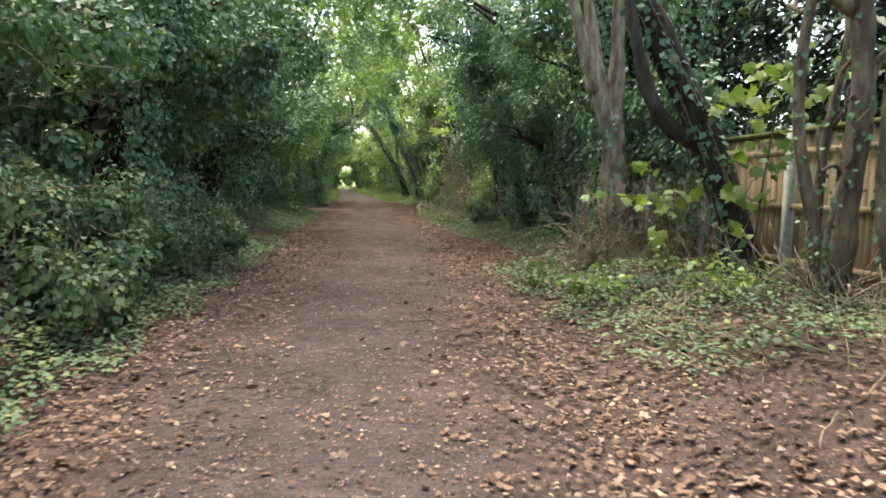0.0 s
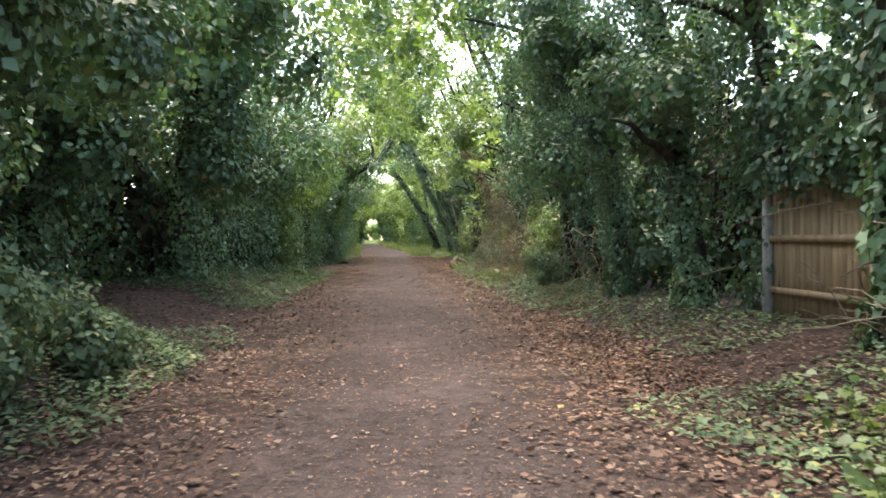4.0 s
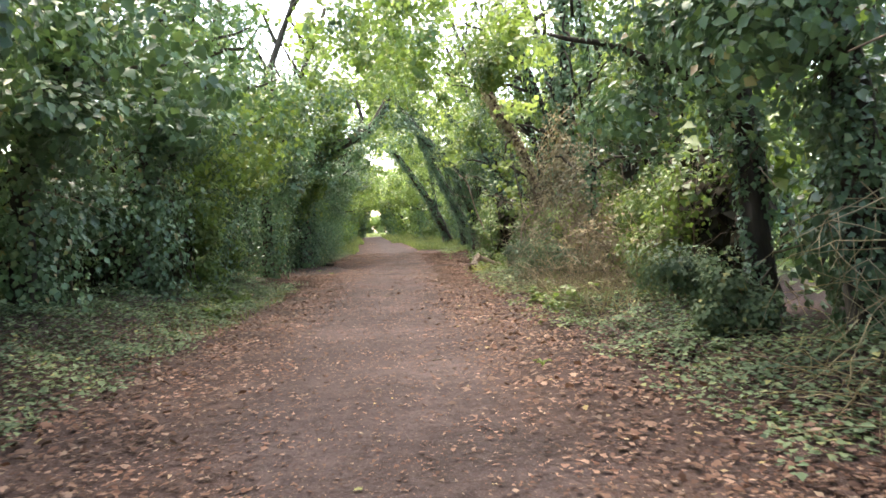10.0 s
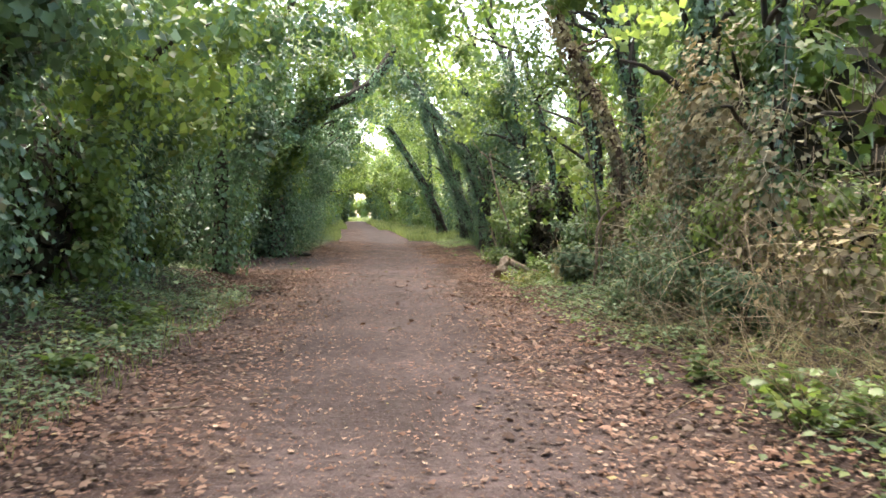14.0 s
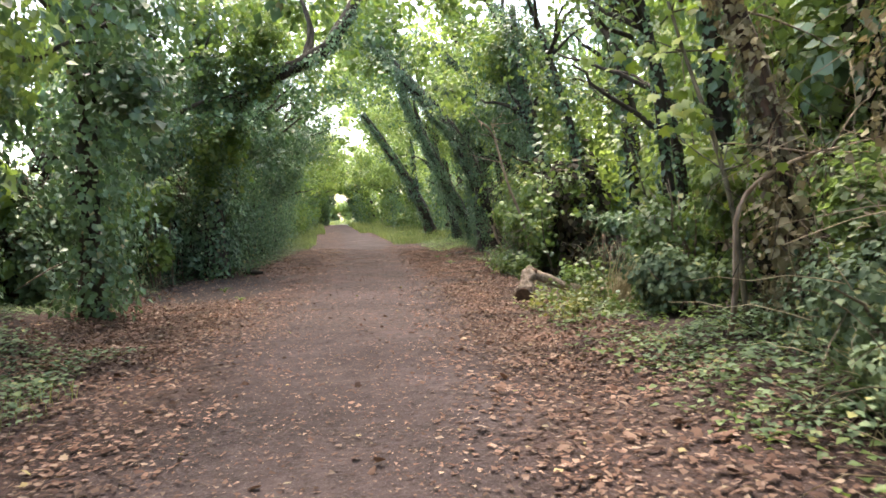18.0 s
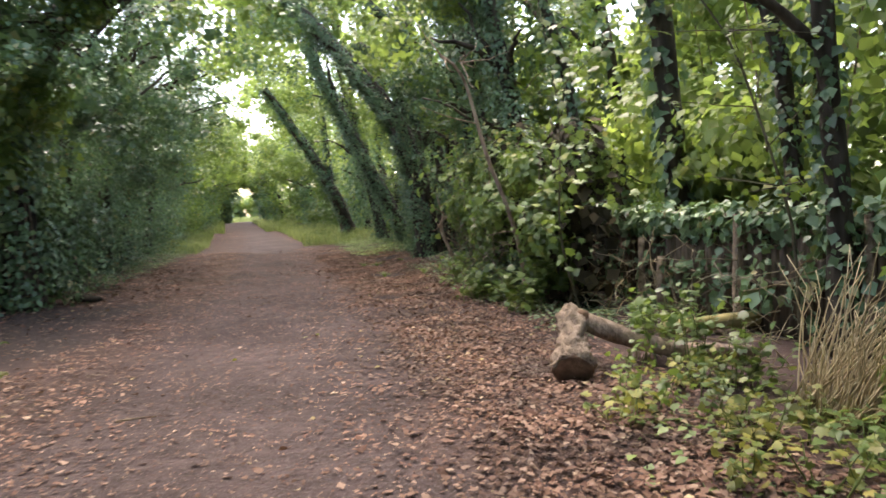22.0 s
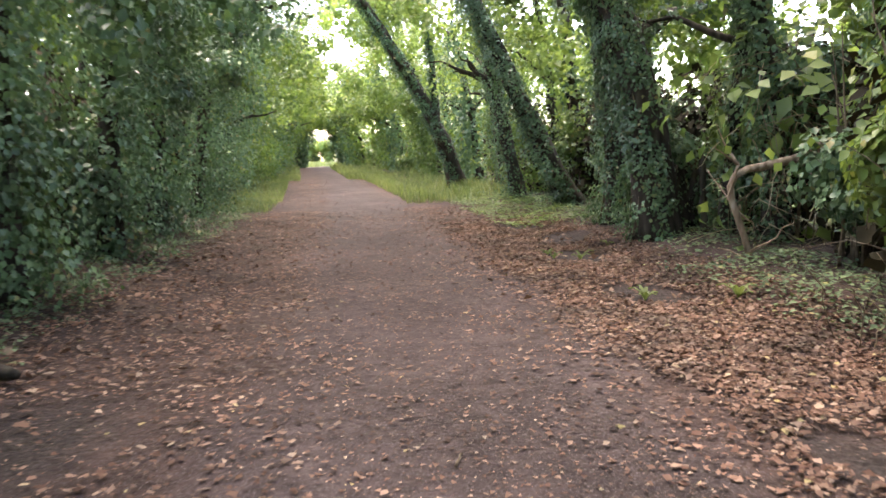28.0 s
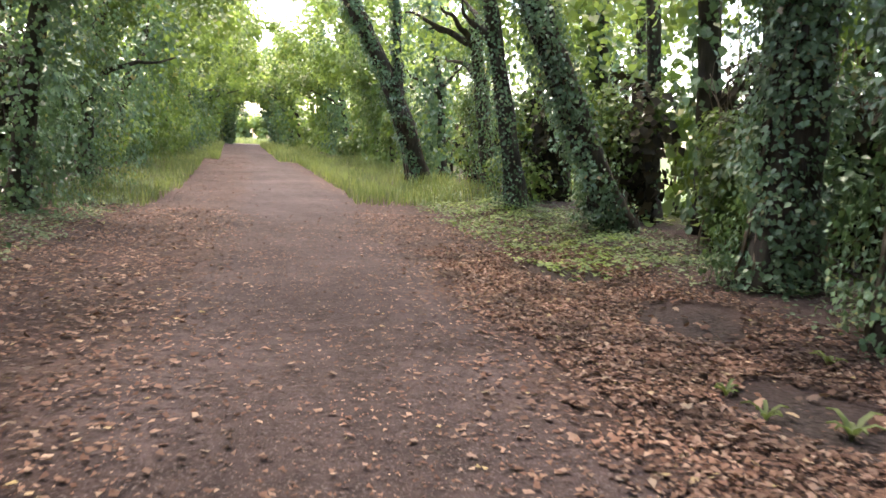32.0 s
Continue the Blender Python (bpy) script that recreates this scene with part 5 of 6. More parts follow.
for x0, x1, y0, y1, count, mat, label, lift in (
    (-4.4, -1.75, -3, 16.4, 54000, GROUND_IVY, "carpet of blue-green ivy covering the bank", 0.3),
    (-5, -2.0, 20, 35.8, 30000, GROUND_IVY, "low ivy and weeds along the path's verge", 0.26),
    (-5.6, -3.9, 35.5, 46.6, 9000, GROUND_IVY, "low ivy spreading under the hedge", 0.15),
    (-4.6, -2.6, 47, 68, 13000, GROUND_IVY, "weeds and ivy at the foot of the hedge", 0.22),
    (2.7, 4.8, 55, 69, 8000, GREEN, "low weeds on the verge beyond the trunks", 0.2),
    (1.9, 4.2, 4, 12.5, 9000, GROUND_IVY, "weeds and ground ivy on the fence-side verge", 0.2),
    (2.5, 4.4, 19.5, 27, 8000, GROUND_IVY, "ground ivy creeping onto the leaf litter", 0.18),
    (2.9, 4.6, 13, 24.5, 7000, GROUND_IVY, "ground ivy under the ivy-clad trunks", 0.1),
    (2.3, 4.4, 25, 38, 4500, GREEN, "weeds and grass on the verge", 0.18),
    (2.6, 4.8, 28.6, 34.5, 9000, GROUND_IVY, "blue-green ground ivy under the dead ivy", 0.35),
    (3.3, 5.2, 40, 50, 8000, GROUND_IVY, "ground ivy under the hazels", 0.22),
    (-13, -4.6, -8, 75, 9000, GREEN, "rough undergrowth behind the hedge", 0.35),
    (5.4, 14, -8, 75, 9000, GREEN, "rough grass and undergrowth beyond the verge", 0.3),
    (3.9, 5.6, 50, 66, 9000, GROUND_IVY, "ground ivy round the ivy-clad trunks", 0.15),
):
    tagged(piece("ground_cover", cover(x0, x1, y0, y1, count, 0.17 if x1 - x0 > 5 else 0.055 if mat is GROUND_IVY else 0.07, np.random.default_rng(int(y0 * 10 + x0 * 7 + 900)), lift), mat), label, "ground cover", kind="stuff")


def grass(x0, x1, y0, y1, count, tall, rng):
    x, y = rng.uniform(x0, x1, count), rng.uniform(y0, y1, count)
    x = x + centre_line(y) - centre_line(np.full(count, (y0 + y1) / 2))
    z = height(x, y)
    a = rng.uniform(0, 6.28, count)
    d = np.stack([np.cos(a), np.sin(a), np.zeros(count)], 1)
    h = (tall * rng.uniform(0.5, 1.3, count))[:, None]
    p = np.stack([x, y, z], 1)
    w = np.stack([-np.sin(a), np.cos(a), np.zeros(count)], 1) * h * 0.03
    tip = p + d * h * 0.5 + np.array([0, 0, 1.0]) * h
    mid = p + d * h * 0.15 + np.array([0, 0, 0.6]) * h
    verts = np.stack([p - w, p + w, mid + w * 0.8, tip, mid - w * 0.8], 1).reshape(-1, 3)
    k = 5 * np.arange(count)[:, None]
    return verts, [k + [0, 1, 2, 4], k + [4, 2, 3]]


for x0, x1, y0, y1, n, tall, label in ((1.0, 4.4, 64, 84, 7000, 0.34, "sunlit long grass on the verge"), (-1.3, 1.2, 82, 106, 5000, 0.4, "pale grass crowding the far path"), (-4.8, -3.0, 62, 84, 5000, 0.25, "short grass along the far verge"), (-5.2, -3.9, 82, 106, 3000, 0.3, "pale grass crowding the far path"), (-9, 3, 116, 140, 6000, 0.5, "sunlit pale grass beyond the tunnel"), (-3.2, -2.0, 26, 34, 1200, 0.13, "sparse grass at the path's edge")):
    tagged(piece("grass", grass(x0, x1, y0, y1, n, tall, np.random.default_rng(n + int(y0))), GRASS), label, "grass", kind="stuff")

# ---- timber fence ----
def box(x0, x1, y0, y1, z0, z1):
    v = np.array([(x, y, z) for x in (x0, x1) for y in (y0, y1) for z in (z0, z1)], float)
    return v, [np.array([(0, 1, 3, 2), (4, 6, 7, 5), (0, 4, 5, 1), (2, 3, 7, 6), (0, 2, 6, 4), (1, 5, 7, 3)])]


fence = thing("timber_fence", "tan timber panel fence between concrete posts", "fence")
for k in range(10):
    y = -2.2 + k * 1.88
    z = 0.4
    piece("post", box(4.41, 4.51, y - 0.05, y + 0.05, z - 0.4, z + 1.66), CONCRETE, fence, "pale concrete post")
    if k == 9:
        break
    for zz in (0.28, 0.85, 1.42):
        piece("rail", box(4.43, 4.47, y + 0.06, y + 1.82, z + zz, z + zz + 0.07), FENCE_WOOD, fence)
    piece("capping", box(4.425, 4.525, y + 0.06, y + 1.82, z + 1.66, z + 1.7), MOSSY_CAP, fence, "algae-stained timber capping")
    for j in range(16):
        piece("board", box(4.475 + 0.006 * (j % 2), 4.49 + 0.006 * (j % 2), y + 0.06 + j * 0.11, y + 0.168 + j * 0.11, z - 0.1, z + 1.66), FENCE_WOOD, fence)


fence_ivy = thing("ivy_curtain", "dark ivy hanging over the timber fence", "ivy")
fence_rng = np.random.default_rng(31)
piece("foliage", foliage([((4.3 + 0.08 * fence_rng.normal(), y, z), (0.22, 0.5, 0.45), 420) for y in np.arange(8.9, 14.8, 0.6) for z in (2.05, 2.7)] + [((4.32, y, 1.2), (0.15, 0.4, 0.5), 260) for y in (9.3, 10.1, 11.4)], 0.065, fence_rng), IVY, fence_ivy)


# ---- twigs, stalks and saplings ----
def tangle(name, label, centre, spread, count, length, mat, rng, thick=0.007, upright=0.4, kind="stuff", category="dead twigs", lean=0.0):
    """A tangle of thin dry stems that start on the ground or on one another."""
    geos = []
    centre, spread = np.asarray(centre, float), np.asarray(spread, float)
    for _ in range(count):
        p = centre + spread * rng.uniform(-1, 1, 3)
        if rng.uniform() < 0.6:
            p[2] = float(height(p[0], p[1]))
        d = rng.normal(size=3) * [0.7, 0.7, 0.45] + [lean, 0, upright]
        d = d / np.linalg.norm(d) * length * rng.uniform(0.5, 1.3)
        geos.append(tube(bent([p, p + d * 0.55, p + d + [0, 0, -0.18 * length]], 6, 0.12 * length, rng), np.linspace(thick, thick * 0.4, 6), 3))
    return tagged(piece(name, joined(geos), mat), label, category, kind=kind)


def sapling(name, label, line, r, leaf_points, leaf_size, mat, rng, bark=GREEN_BARK, branches=6):
    """A thin stem with side shoots that carry broad lobed leaves."""
    root = thing(name, label, "sapling")
    line = bent(line, 12, 0.03, rng)
    line[0][2] = float(height(line[0][0], line[0][1])) - 0.03
    piece("stem", tube(line, np.linspace(r, r * 0.4, 12), 7, rng, 0.04), bark, root, smooth=True)
    for k in range(branches):
        p = line[int(rng.uniform(0.35, 1) * 11)]
        d = rng.normal(size=3) * [0.45, 0.45, 0.2] + [0, 0, 0.2]
        shoot = bent([p, p + d * 0.6, p + d], 6, 0.05, rng)
        twig = piece("shoot", tube(shoot, np.linspace(r * 0.35, 0.003, 6), 5), bark, root)
        at = np.repeat(shoot[1:], 2, 0) + rng.normal(size=(10, 3)) * 0.05
        piece("leaves", lobed_leaves(at, np.tile([-0.3, -0.6, 0.7], (10, 1)), leaf_size, rng), mat, twig)
    extra = np.asarray(leaf_points, float).reshape(-1, 3)
    if len(extra):
        at = np.concatenate([extra + rng.normal(size=extra.shape) * 0.07 for _ in range(4)])
        piece("leaves", lobed_leaves(at, np.tile([-0.3, -0.6, 0.7], (len(at), 1)), leaf_size, rng), mat, root, "broad lobed bright green leaves")
    return root


rng = np.random.default_rng(21)
SUCKERS = "pale dead suckers and twigs tangled at the foot of the forked tree"
tangle("dead_twigs", SUCKERS, (3.35, 9.95, 0.75), (0.42, 0.35, 0.4), 380, 0.62, PALE_BARK, rng, 0.0075, 0.8)
tangle("dead_twigs", "pale bare stems at the foot of the twisted trees", (3.9, 5.5, 0.4), (0.45, 0.6, 0.3), 150, 0.7, PALE_BARK, rng, 0.009, 0.5)
tangle("dead_twigs", "dark dead stems standing against the timber fence", (4.1, 10.0, 0.9), (0.22, 2.4, 0.6), 240, 0.9, TWIG, rng, 0.009, 0.6)
tangle("dead_twigs", "fallen dry stalks lying on the fence-side verge", (3.1, 5.6, 0.3), (0.9, 1.6, 0.1), 90, 0.7, STRAW, rng, 0.006, 0.0)
tangle("dead_twigs", "flattened pale straw lying on the sunny verge", (3.2, 4.6, 0.3), (0.8, 1.3, 0.06), 320, 0.6, DRY_GRASS, rng, 0.005, 0.0)
tangle("dead_twigs", "upright dry stalks among the weeds", (3.3, 8.0, 0.5), (0.7, 1.5, 0.1), 40, 0.8, STRAW, rng, 0.006, 0.8)
tangle("dead_twigs", "pale twigs hanging in the hollow under the ivy", (3.75, 20.2, 0.9), (0.35, 1.1, 0.7), 320, 0.65, DRY_GRASS, rng, 0.0055, -0.4)
tangle("dead_twigs", "brown bramble stems tangled on the verge", (3.45, 28.4, 0.8), (0.65, 3.2, 0.6), 900, 0.9, STRAW, rng, 0.0045, 0.5)
tangle("dead_twigs", "dark bramble stems arching over the verge", (4.1, 28.5, 0.8), (0.8, 3.6, 0.5), 260, 1.2, TWIG, rng, 0.006, 0.4)
tangle("dry_grass", "pale dry stalks standing along the bramble verge", (3.4, 28.0, 0.3), (0.6, 3.2, 0.1), 320, 0.6, DRY_GRASS, rng, 0.004, 0.9, category="dry grass")
tangle("dead_twigs", "grey-brown dead ivy stems hanging from the trunks", (4.0, 30.6, 2.0), (0.5, 2.2, 1.3), 800, 0.85, STRAW, rng, 0.005, -0.6)
tangle("dead_twigs", "loose dead ivy stems round the leaning trunk", (3.8, 33.4, 1.4), (0.35, 0.5, 0.9), 200, 0.6, BARK, rng, 0.005, -0.3)
tangle("dead_twigs", "dry twigs in front of the old fence", (4.9, 40.6, 0.5), (0.6, 2.2, 0.3), 200, 0.8, STRAW, rng, 0.006, 0.4)
tangle("dry_grass", "tuft of straw-coloured dry grass beside the log", (3.7, 37.0, 0.1), (0.14, 0.25, 0.05), 200, 0.95, DRY_GRASS, rng, 0.0075, 2.6, category="dry grass", lean=1.5)
tangle("dead_twigs", "brown ivy stems hanging behind the dead limb", (5.6, 50.3, 1.5), (0.9, 0.5, 1.2), 300, 0.9, STRAW, rng, 0.008, -0.6)
tangle("dead_twigs", "dry stems under the hazels", (3.9, 44.5, 0.6), (0.5, 2.4, 0.4), 160, 0.8, TWIG, rng, 0.007, 0.5)
tangle("dead_twigs", "pale dry stems at the foot of the hedge", (-4.3, 41.8, 0.3), (0.3, 2.6, 0.15), 120, 0.6, STRAW, rng, 0.005, 0.5)
tangle("dead_twigs", "bare thin stems inside the hedge", (-3.3, 6.5, 1.6), (0.5, 4.5, 1.0), 160, 1.0, TWIG, rng, 0.008, 0.5)

dead_ivy = thing("dead_ivy", "brown withered ivy draped over the tangle of stems", "dead ivy", kind="stuff")
piece("leaves", foliage([((4.0, 31.7, 2.2), (0.55, 0.9, 0.9), 900), ((4.1, 30.6, 1.5), (0.5, 0.8, 0.7), 500), ((3.8, 33.2, 1.2), (0.35, 0.4, 0.8), 500), ((4.0, 29.2, 1.6), (0.6, 0.9, 1.2), 1500), ((3.9, 30.4, 2.6), (0.6, 0.9, 1.2), 1800), ((3.9, 27.6, 1.0), (0.6, 0.9, 0.7), 900)], 0.05, rng), DRY, dead_ivy)

sapling("sycamore_sapling", "young sycamore with bright yellow-green lobed leaves by the fence", [(3.85, 6.8, 0), (3.9, 6.85, 1.2), (4.1, 7.0, 2.0), (4.2, 7.0, 2.9)], 0.016, [(4.2, 7.0, 2.69), (3.84, 7.0, 2.37), (4.17, 7.0, 2.02), (4.11, 7.0, 1.66), (3.84, 7.0, 1.04), (4.0, 7.0, 2.2), (4.0, 6.9, 1.8), (4.05, 7.0, 1.35)], 0.13, SYCAMORE, rng)
sapling("sycamore_sapling", "small sycamore shoot with bright leaves before the trunk", [(3.6, 8.3, 0), (3.55, 8.35, 0.9), (3.5, 8.4, 1.5)], 0.012, [(3.51, 8.39, 1.38), (3.4, 8.4, 1.25), (3.6, 8.4, 1.3), (3.3, 8.4, 1.75)], 0.13, SYCAMORE, rng, branches=3)
sapling("sycamore_sapling", "slender green-barked sycamore with broad pale leaves", [(3.6, 33.4, 0), (3.62, 33.7, 1.4), (3.6, 34.1, 2.2), (3.5, 34.6, 3.05), (3.3, 35.0, 4.6)], 0.03, [(3.6, 35.2, 2.4), (3.5, 34.8, 2.2), (3.6, 34.4, 2.6), (3.4, 34.9, 2.9), (3.7, 34.0, 1.9), (3.3, 35.1, 2.5)], 0.11, SYCAMORE, rng, branches=16)
sapling("sycamore_sapling", "young sycamore with large soft green leaves by the old fence", [(3.95, 41.1, 0), (3.6, 41.0, 1.0), (3.72, 41.0, 2.2), (3.5, 41.1, 3.6)], 0.013, [(3.6, 40.9, 2.9), (3.7, 40.9, 1.9), (3.5, 41, 1.2), (3.8, 41, 0.9), (3.7, 41, 0.6)], 0.095, GREEN, rng, branches=12)
sapling("hazel_sapling", "thin-stemmed sapling with light green leaves over the fence", [(5.0, 38.9, 0), (5.05, 39.0, 1.2), (4.75, 39.2, 2.3), (4.6, 39.3, 3.0), (4.0, 39.7, 3.7)], 0.018, [], 0.07, SYCAMORE, rng, branches=26)
sapling("sycamore_sapling", "sprig of pale leaves at the trunk's foot", [(3.75, 32.3, 0), (3.72, 32.3, 0.6), (3.65, 32.4, 1.1)], 0.01, [(3.7, 32.3, 0.9), (3.6, 32.4, 1.0), (3.75, 32.3, 1.15)], 0.075, SYCAMORE, rng, branches=4)

for name, label, line, r, mat in (
    ("bent_branch", "bare olive-brown branch bent in a hook beside the trunk", [(4.35, 33.2, 1.85), (4.0, 33.2, 1.8), (3.75, 33.3, 1.68), (3.52, 33.4, 1.5), (3.45, 33.4, 1.25), (3.5, 33.45, 0.75), (3.45, 33.5, 0.2)], 0.024, PALE_BARK),
    ("dead_branch", "pale dead branch standing bare among the hazels", [(2.75, 42.7, 3.35), (3.02, 42.7, 3.26), (3.21, 42.7, 2.47), (3.36, 42.7, 1.89), (3.54, 42.7, 1.5), (3.75, 42.7, 0.8), (3.8, 42.7, 0.0)], 0.03, PALE_BARK),
    ("bent_branch", "thick pale dead branch hooked towards the path", [(4.45, 49.5, 0.1), (4.25, 49.5, 0.72), (4.06, 49.5, 1.06), (4.25, 49.5, 1.26), (4.6, 49.5, 1.2), (4.9, 49.5, 1.32), (5.2, 49.55, 1.36), (5.6, 49.6, 1.45), (6.3, 49.7, 1.5)], 0.05, PALE_BARK),
    ("dead_branch", "thin pale branch drooping from the dead limb", [(4.95, 49.45, 1.3), (5.2, 49.4, 1.05), (5.6, 49.4, 0.8), (6.1, 49.4, 0.6)], 0.022, PALE_BARK),
    ("dead_branch", "forked pale branch rising from the dead limb", [(5.1, 49.5, 1.4), (5.45, 49.45, 1.65), (5.65, 49.5, 1.75), (5.75, 49.5, 2.2)], 0.022, PALE_BARK),
):
    ob = piece(name, tube(bent(line, 18, 0.02, rng), np.linspace(r * 0.7, r * 1.2, 18), 8, rng, 0.07), mat, smooth=True)
    for _ in range(9):
        p = np.array(line[0]) + (np.array(line[1]) - line[0]) * rng.uniform(0, 1) if rng.uniform() < 0.4 else np.array(line[rng.integers(1, 4)])
        d = rng.normal(size=3) * [0.4, 0.4, 0.3]
        piece("twig", tube(bent([p, p + d * 0.6, p + d], 6, 0.08, rng), np.linspace(r * 0.4, 0.003, 6), 5), mat, ob)
    tagged(ob, label, "branch")

# ---- fallen logs ----
log = thing("fallen_log", "weathered pale log propped beside the path, cut end down", "log")
axis = bent([(2.75, 38.58, 0.1), (2.83, 38.78, 0.22), (2.92, 39.0, 0.36), (3.0, 39.22, 0.5)], 12, 0.01, rng)
piece("trunk", gnarled(axis, [0.16, 0.15, 0.135, 0.12, 0.11, 0.105, 0.105, 0.11, 0.11, 0.1, 0.08, 0.04], rng, 44, 30, 0.17), DEAD_WOOD, log)
piece("cut_end", tube([axis[0] + (axis[0] - axis[1]) * 0.12, axis[0] + (axis[0] - axis[1]) * 0.02], [0.135, 0.15], 16, rng, 0.08), CUT_WOOD, log, "dark brown sawn end")
piece("side_limb", tube(bent([(2.96, 39.1, 0.42), (3.15, 39.05, 0.36), (3.45, 39.0, 0.2), (3.85, 38.85, 0.12), (4.4, 38.7, 0.1)], 12, 0.02, rng), np.linspace(0.085, 0.05, 12), 10, rng, 0.1), DEAD_WOOD, log)
piece("knot", tube([(3.02, 39.06, 0.44), (3.02, 38.97, 0.46)], [0.055, 0.04], 10, rng, 0.1), CUT_WOOD, log)
ob = piece("fallen_log", tube(bent([(4.3, 39.95, 0.1), (5.1, 39.9, 0.13), (6.1, 39.9, 0.16)], 9, 0.02, rng), np.linspace(0.07, 0.1, 9), 8, rng, 0.08), YELLOW_LOG, smooth=True)
tagged(ob, "split mossy yellow-brown log lying by the old fence", "log")
ob = piece("fallen_log", tube(bent([(-2.95, 46.9, 0.07), (-2.65, 46.75, 0.08), (-2.4, 46.6, 0.07)], 7, 0.01, rng), [0.04, 0.06, 0.065, 0.06, 0.06, 0.05, 0.03], 8, rng, 0.08), BARK, smooth=True)
tagged(ob, "small mossy log at the edge of the bare earth", "log")

# ---- hollow stump beside the arching trunk ----
def shell(x, y, r, tall, a0, a1, rng):
    """A thick, ragged half-shell of rotten trunk, open on one side."""
    rows, cols = 9, 15
    a = np.radians(np.linspace(a0, a1, cols))
    top = tall * (0.75 + 0.25 * np.sin(a * 5) + 0.12 * rng.normal(size=cols))
    verts = []
    for thick in (1.0, 0.78):
        for i in range(rows):
            v = i / (rows - 1)
            rr = r * thick * (1.25 - 0.3 * v + 0.05 * rng.normal(size=cols))
            verts.append(np.stack([x + rr * np.cos(a), y + rr * np.sin(a), float(height(x, y)) - 0.05 + top * v], 1))
    g = np.arange(2 * rows * cols).reshape(2, rows, cols)
    quad = lambda p, q, s, u: np.stack([p.ravel(), q.ravel(), s.ravel(), u.ravel()], 1)
    faces = [quad(g[0, :-1, :-1], g[0, :-1, 1:], g[0, 1:, 1:], g[0, 1:, :-1]), quad(g[1, :-1, :-1], g[1, 1:, :-1], g[1, 1:, 1:], g[1, :-1, 1:]), quad(g[0, -1, :-1], g[0, -1, 1:], g[1, -1, 1:], g[1, -1, :-1]), quad(g[0, :-1, 0], g[0, 1:, 0], g[1, 1:, 0], g[1, :-1, 0]), quad(g[0, :-1, -1], g[1, :-1, -1], g[1, 1:, -1], g[0, 1:, -1])]
    return np.concatenate(verts), [np.concatenate(faces)]


stump = thing("hollow_stump", "dark hollow stump split open beside the arching trunk", "stump")
piece("shell", shell(4.86, 52.1, 0.3, 1.35, -60, 215, rng), BARK, stump)
piece("ivy", foliage([((5.2, 52.1, 0.7), (0.2, 0.35, 0.7), 700), ((4.85, 52.3, 1.5), (0.45, 0.3, 0.3), 700)], 0.065, rng), IVY, stump, "ivy creeping over the stump")

# ---- old fence behind the log ----
old = thing("old_fence", "rotting timber fence overgrown with ivy", "fence")
for x, y, top, w in ((5.2, 40.05, 1.2, 0.055), (5.2, 41.6, 0.68, 0.06), (5.15, 42.0, 0.9, 0.045), (5.25, 43.6, 1.2, 0.05), (5.25, 38.4, 1.2, 0.05)):
    piece("post", tube(bent([(x, y, -0.1), (x, y, top * 0.5), (x + 0.02, y + 0.02, top)], 6, 0.015, rng), [w, w, w, w * 0.95, w * 0.9, w * 0.8], 7, rng, 0.06), DEAD_WOOD, old, "grey split post")
for z in (0.55, 1.05):
    for y0, y1 in ((38.4, 40.0), (40.1, 41.6), (42.0, 43.6)):
        piece("rail", tube(bent([(5.27, y0, z), (5.27, y1, z - 0.03)], 5, 0.01, rng), [0.03] * 5, 5), OLD_WOOD, old)
for j in range(44):
    y = 38.3 + j * 0.125
    piece("board", box(5.3, 5.318, y, y + 0.118, -0.05, 1.1 + 0.12 * math.sin(j * 1.7)), OLD_WOOD, old)
piece("ivy", foliage([((5.35, y, 1.12), (0.25, 0.5, 0.25), 420) for y in np.arange(38.2, 45, 0.7)] + [((5.25, y, 0.5), (0.14, 0.4, 0.5), 130) for y in np.arange(38.4, 44.5, 0.7)], 0.075, rng), IVY, old, "ivy trailing over the fence top")

# ---- small plants ----
def strap_plant(x, y, size, rng):
    """A rosette of long strap leaves."""
    root = thing("plantain", "small clump of fresh green strap leaves on the bare earth", "plant", "strap-leaved plants")
    z = float(height(x, y)) + 0.01
    for k in range(7):
        a = k * 0.9 + rng.uniform(-0.3, 0.3)
        d = np.array([math.cos(a), math.sin(a), 0])
        w = np.array([-math.sin(a), math.cos(a), 0]) * size * 0.1
        h = size * rng.uniform(0.5, 1.1)
        p = np.array([x, y, z])
        rows = [(p, 0.4), (p + d * h * 0.3 + [0, 0, h * 0.5], 1.0), (p + d * h * 0.65 + [0, 0, h * 0.7], 0.8), (p + d * h + [0, 0, h * 0.62], 0.1)]
        verts = np.concatenate([[c - w * s, c + [0, 0, -0.01], c + w * s] for c, s in rows])
        quads = [(3 * i + j, 3 * i + j + 1, 3 * i + j + 4, 3 * i + j + 3) for i in range(3) for j in range(2)]
        piece("leaf", (verts, [np.array(quads)]), GRASS, root)


for x, y, size in ((2.68, 48.38, 0.2), (2.86, 51.0, 0.2), (2.58, 51.3, 0.13), (2.6, 51.7, 0.12), (3.45, 48.0, 0.24), (3.65, 52.1, 0.15), (-2.5, 42.2, 0.14), (1.9, 22.9, 0.12), (-1.9, 40.6, 0.12)):
    strap_plant(x, y, size, rng)


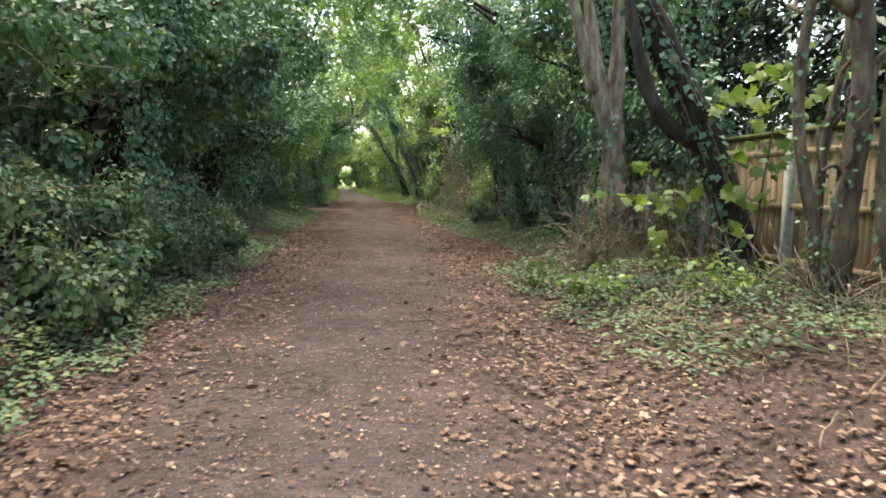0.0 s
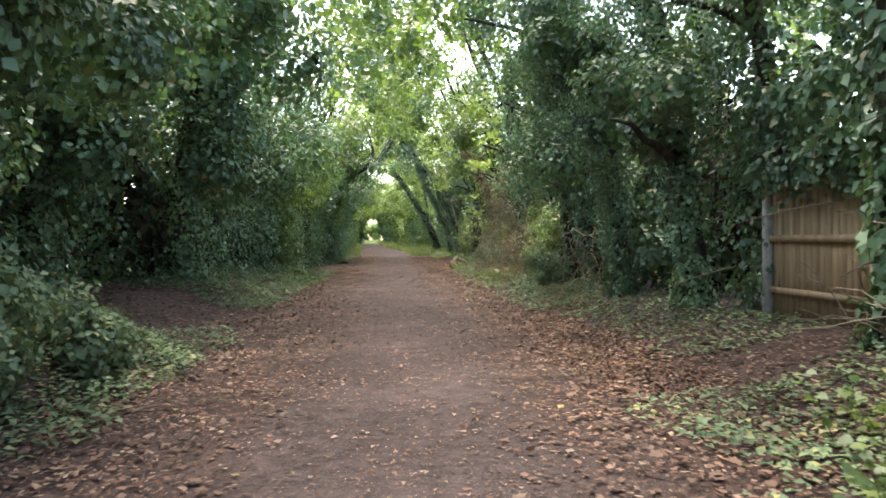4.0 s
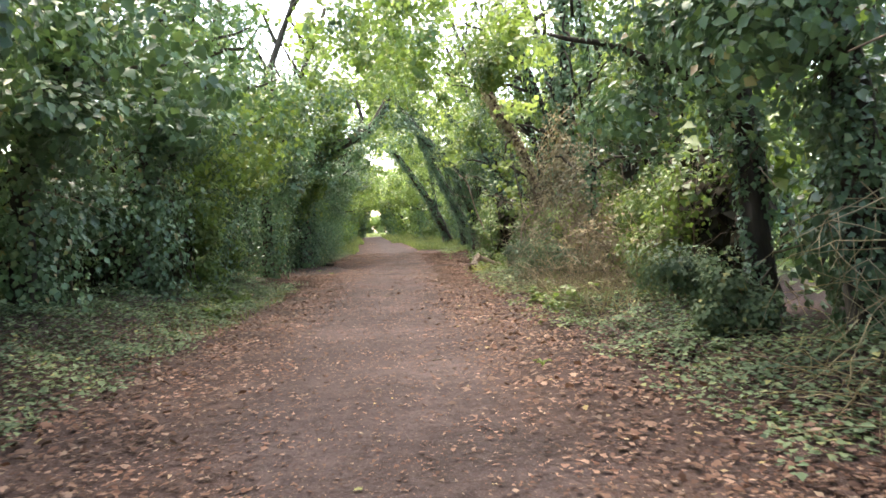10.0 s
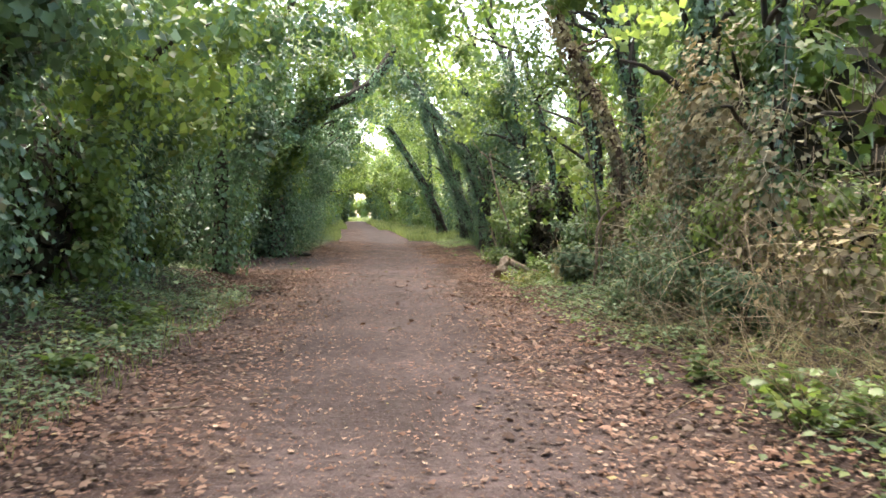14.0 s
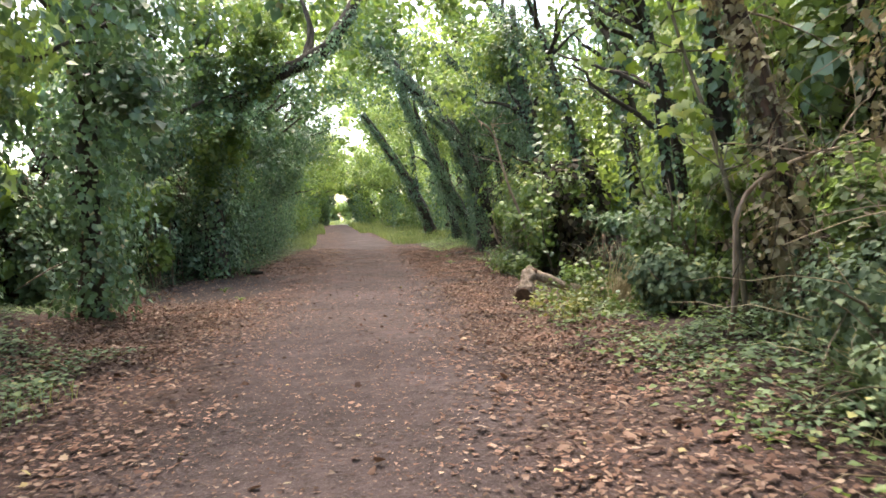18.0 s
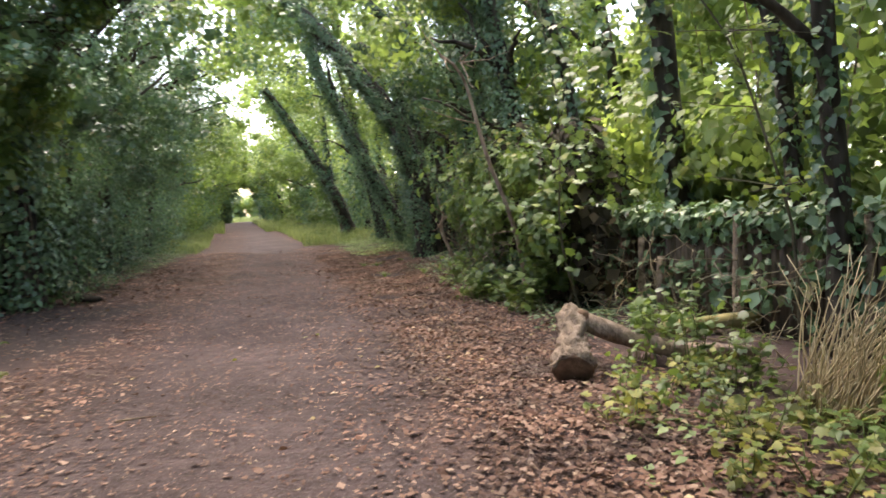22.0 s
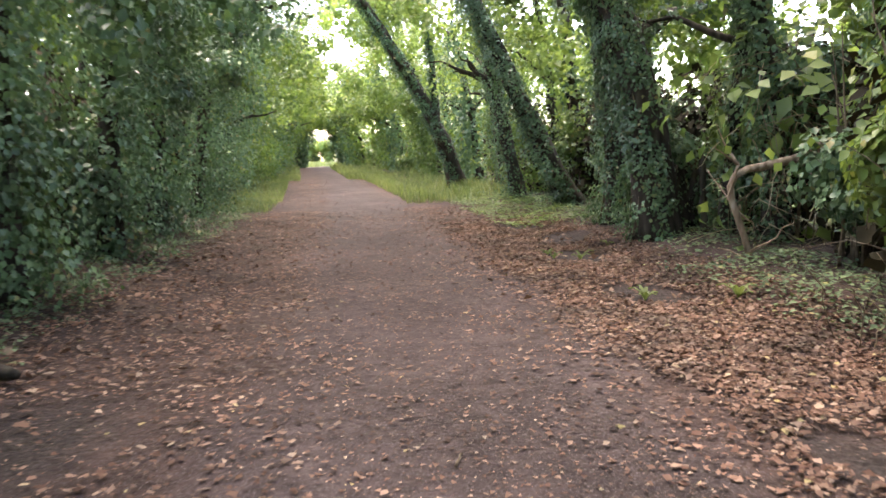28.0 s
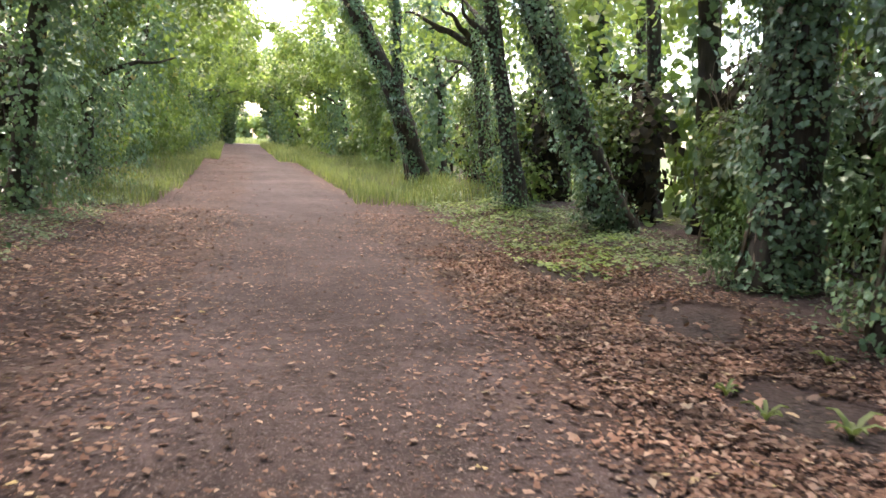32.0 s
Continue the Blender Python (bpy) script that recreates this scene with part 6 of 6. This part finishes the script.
def weed(x, y, tall, mat, rng, label, size=0.08):
    """A leafy weed of a few upright stems."""
    root = thing("weed", label, "plant", "verge weeds")
    z = float(height(x, y))
    for _ in range(5):
        foot = np.array([x, y, z]) + rng.normal(size=3) * [0.08, 0.08, 0]
        top = foot + rng.normal(size=3) * [0.12, 0.12, 0.05] + [0, 0, tall]
        line = bent([foot, (foot + top) / 2, top], 8, 0.03, rng)
        stalk = piece("stem", tube(line, np.linspace(0.006, 0.002, 8), 4), GRASS, root)
        at = np.repeat(line[2:], 2, 0) + rng.normal(size=(12, 3)) * 0.05
        piece("leaves", lobed_leaves(at, np.tile([0, 0, 1.0], (12, 1)), size, rng), mat, stalk)


for k in range(14):
    weed(2.95 + rng.uniform(-0.35, 0.75), 36.9 + rng.uniform(-1.1, 1.3), rng.uniform(0.12, 0.3), YELLOW if k % 3 else GREEN, rng, "yellowing leafy weed beside the log", 0.05)
for k in range(8):
    weed(3.6 + rng.uniform(-0.3, 0.5), 38.3 + rng.uniform(-0.5, 0.9), rng.uniform(0.3, 0.6), GREEN, rng, "green nettle-like weed behind the log", 0.065)
for k in range(14):
    weed(2.5 + rng.uniform(-0.4, 1.0), 7.5 + rng.uniform(-3.0, 3.5), rng.uniform(0.15, 0.45), GREEN, rng, "fresh green weed on the fence-side verge", 0.055)
for k in range(10):
    weed(3.0 + rng.uniform(-0.4, 0.6), 29 + rng.uniform(-3.5, 3.5), rng.uniform(0.12, 0.35), GREEN, rng, "low green weed on the bramble verge", 0.07)
for k in range(10):
    weed(3.5 + rng.uniform(-0.3, 0.5), 43 + rng.uniform(-1.5, 3.0), rng.uniform(0.2, 0.5), GREEN, rng, "green fern-like weed under the hazels", 0.09)
for k in range(6):
    weed(-3.0 + rng.uniform(-0.5, 0.4), 29 + rng.uniform(-1.5, 2), rng.uniform(0.1, 0.25), GREEN, rng, "bright low weed at the ivy verge", 0.08)

# ---- sticks on the path ----
for x, y, a, length in ((-0.33, 48.08, 110, 0.16), (0.9, 23.6, 30, 0.12), (0.3, 44.9, 70, 0.14), (-1.4, 27.2, 20, 0.5), (1.3, 17.2, 50, 0.35), (2.2, 15.5, 140, 0.6), (0.6, 7.2, 20, 0.3), (1.9, 34.4, 160, 0.4), (-0.4, 38.7, 10, 0.25), (1.6, 42.0, 95, 0.3), (-1.7, 12.6, 60, 0.4), (0.2, 30.9, 40, 0.22)):
    d = np.array([math.cos(radians(a)), math.sin(radians(a)), 0]) * length / 2
    c = np.array([x, y, float(height(x, y)) + 0.03])
    tagged(piece("stick", tube(bent([c - d, c + [0, 0, 0.008], c + d], 7, 0.02, rng), np.linspace(0.009, 0.005, 7), 6), TWIG), "short dry stick lying on the path", "stick", "fallen sticks")
for x, y in ((0.98, 41.6), (0.14, 40.65), (0.8, 41.5), (-0.6, 36.5), (1.5, 33.1), (0.3, 19.8), (1.8, 26.5)):
    p = np.array([[x, y, float(height(x, y)) + 0.035]])
    tagged(piece("yellow_leaf", lobed_leaves(p, np.array([[0, 0, 1.0]]), 0.055, rng), YELLOW), "single yellow leaf fallen on the path", "fallen leaf", "yellow leaves")
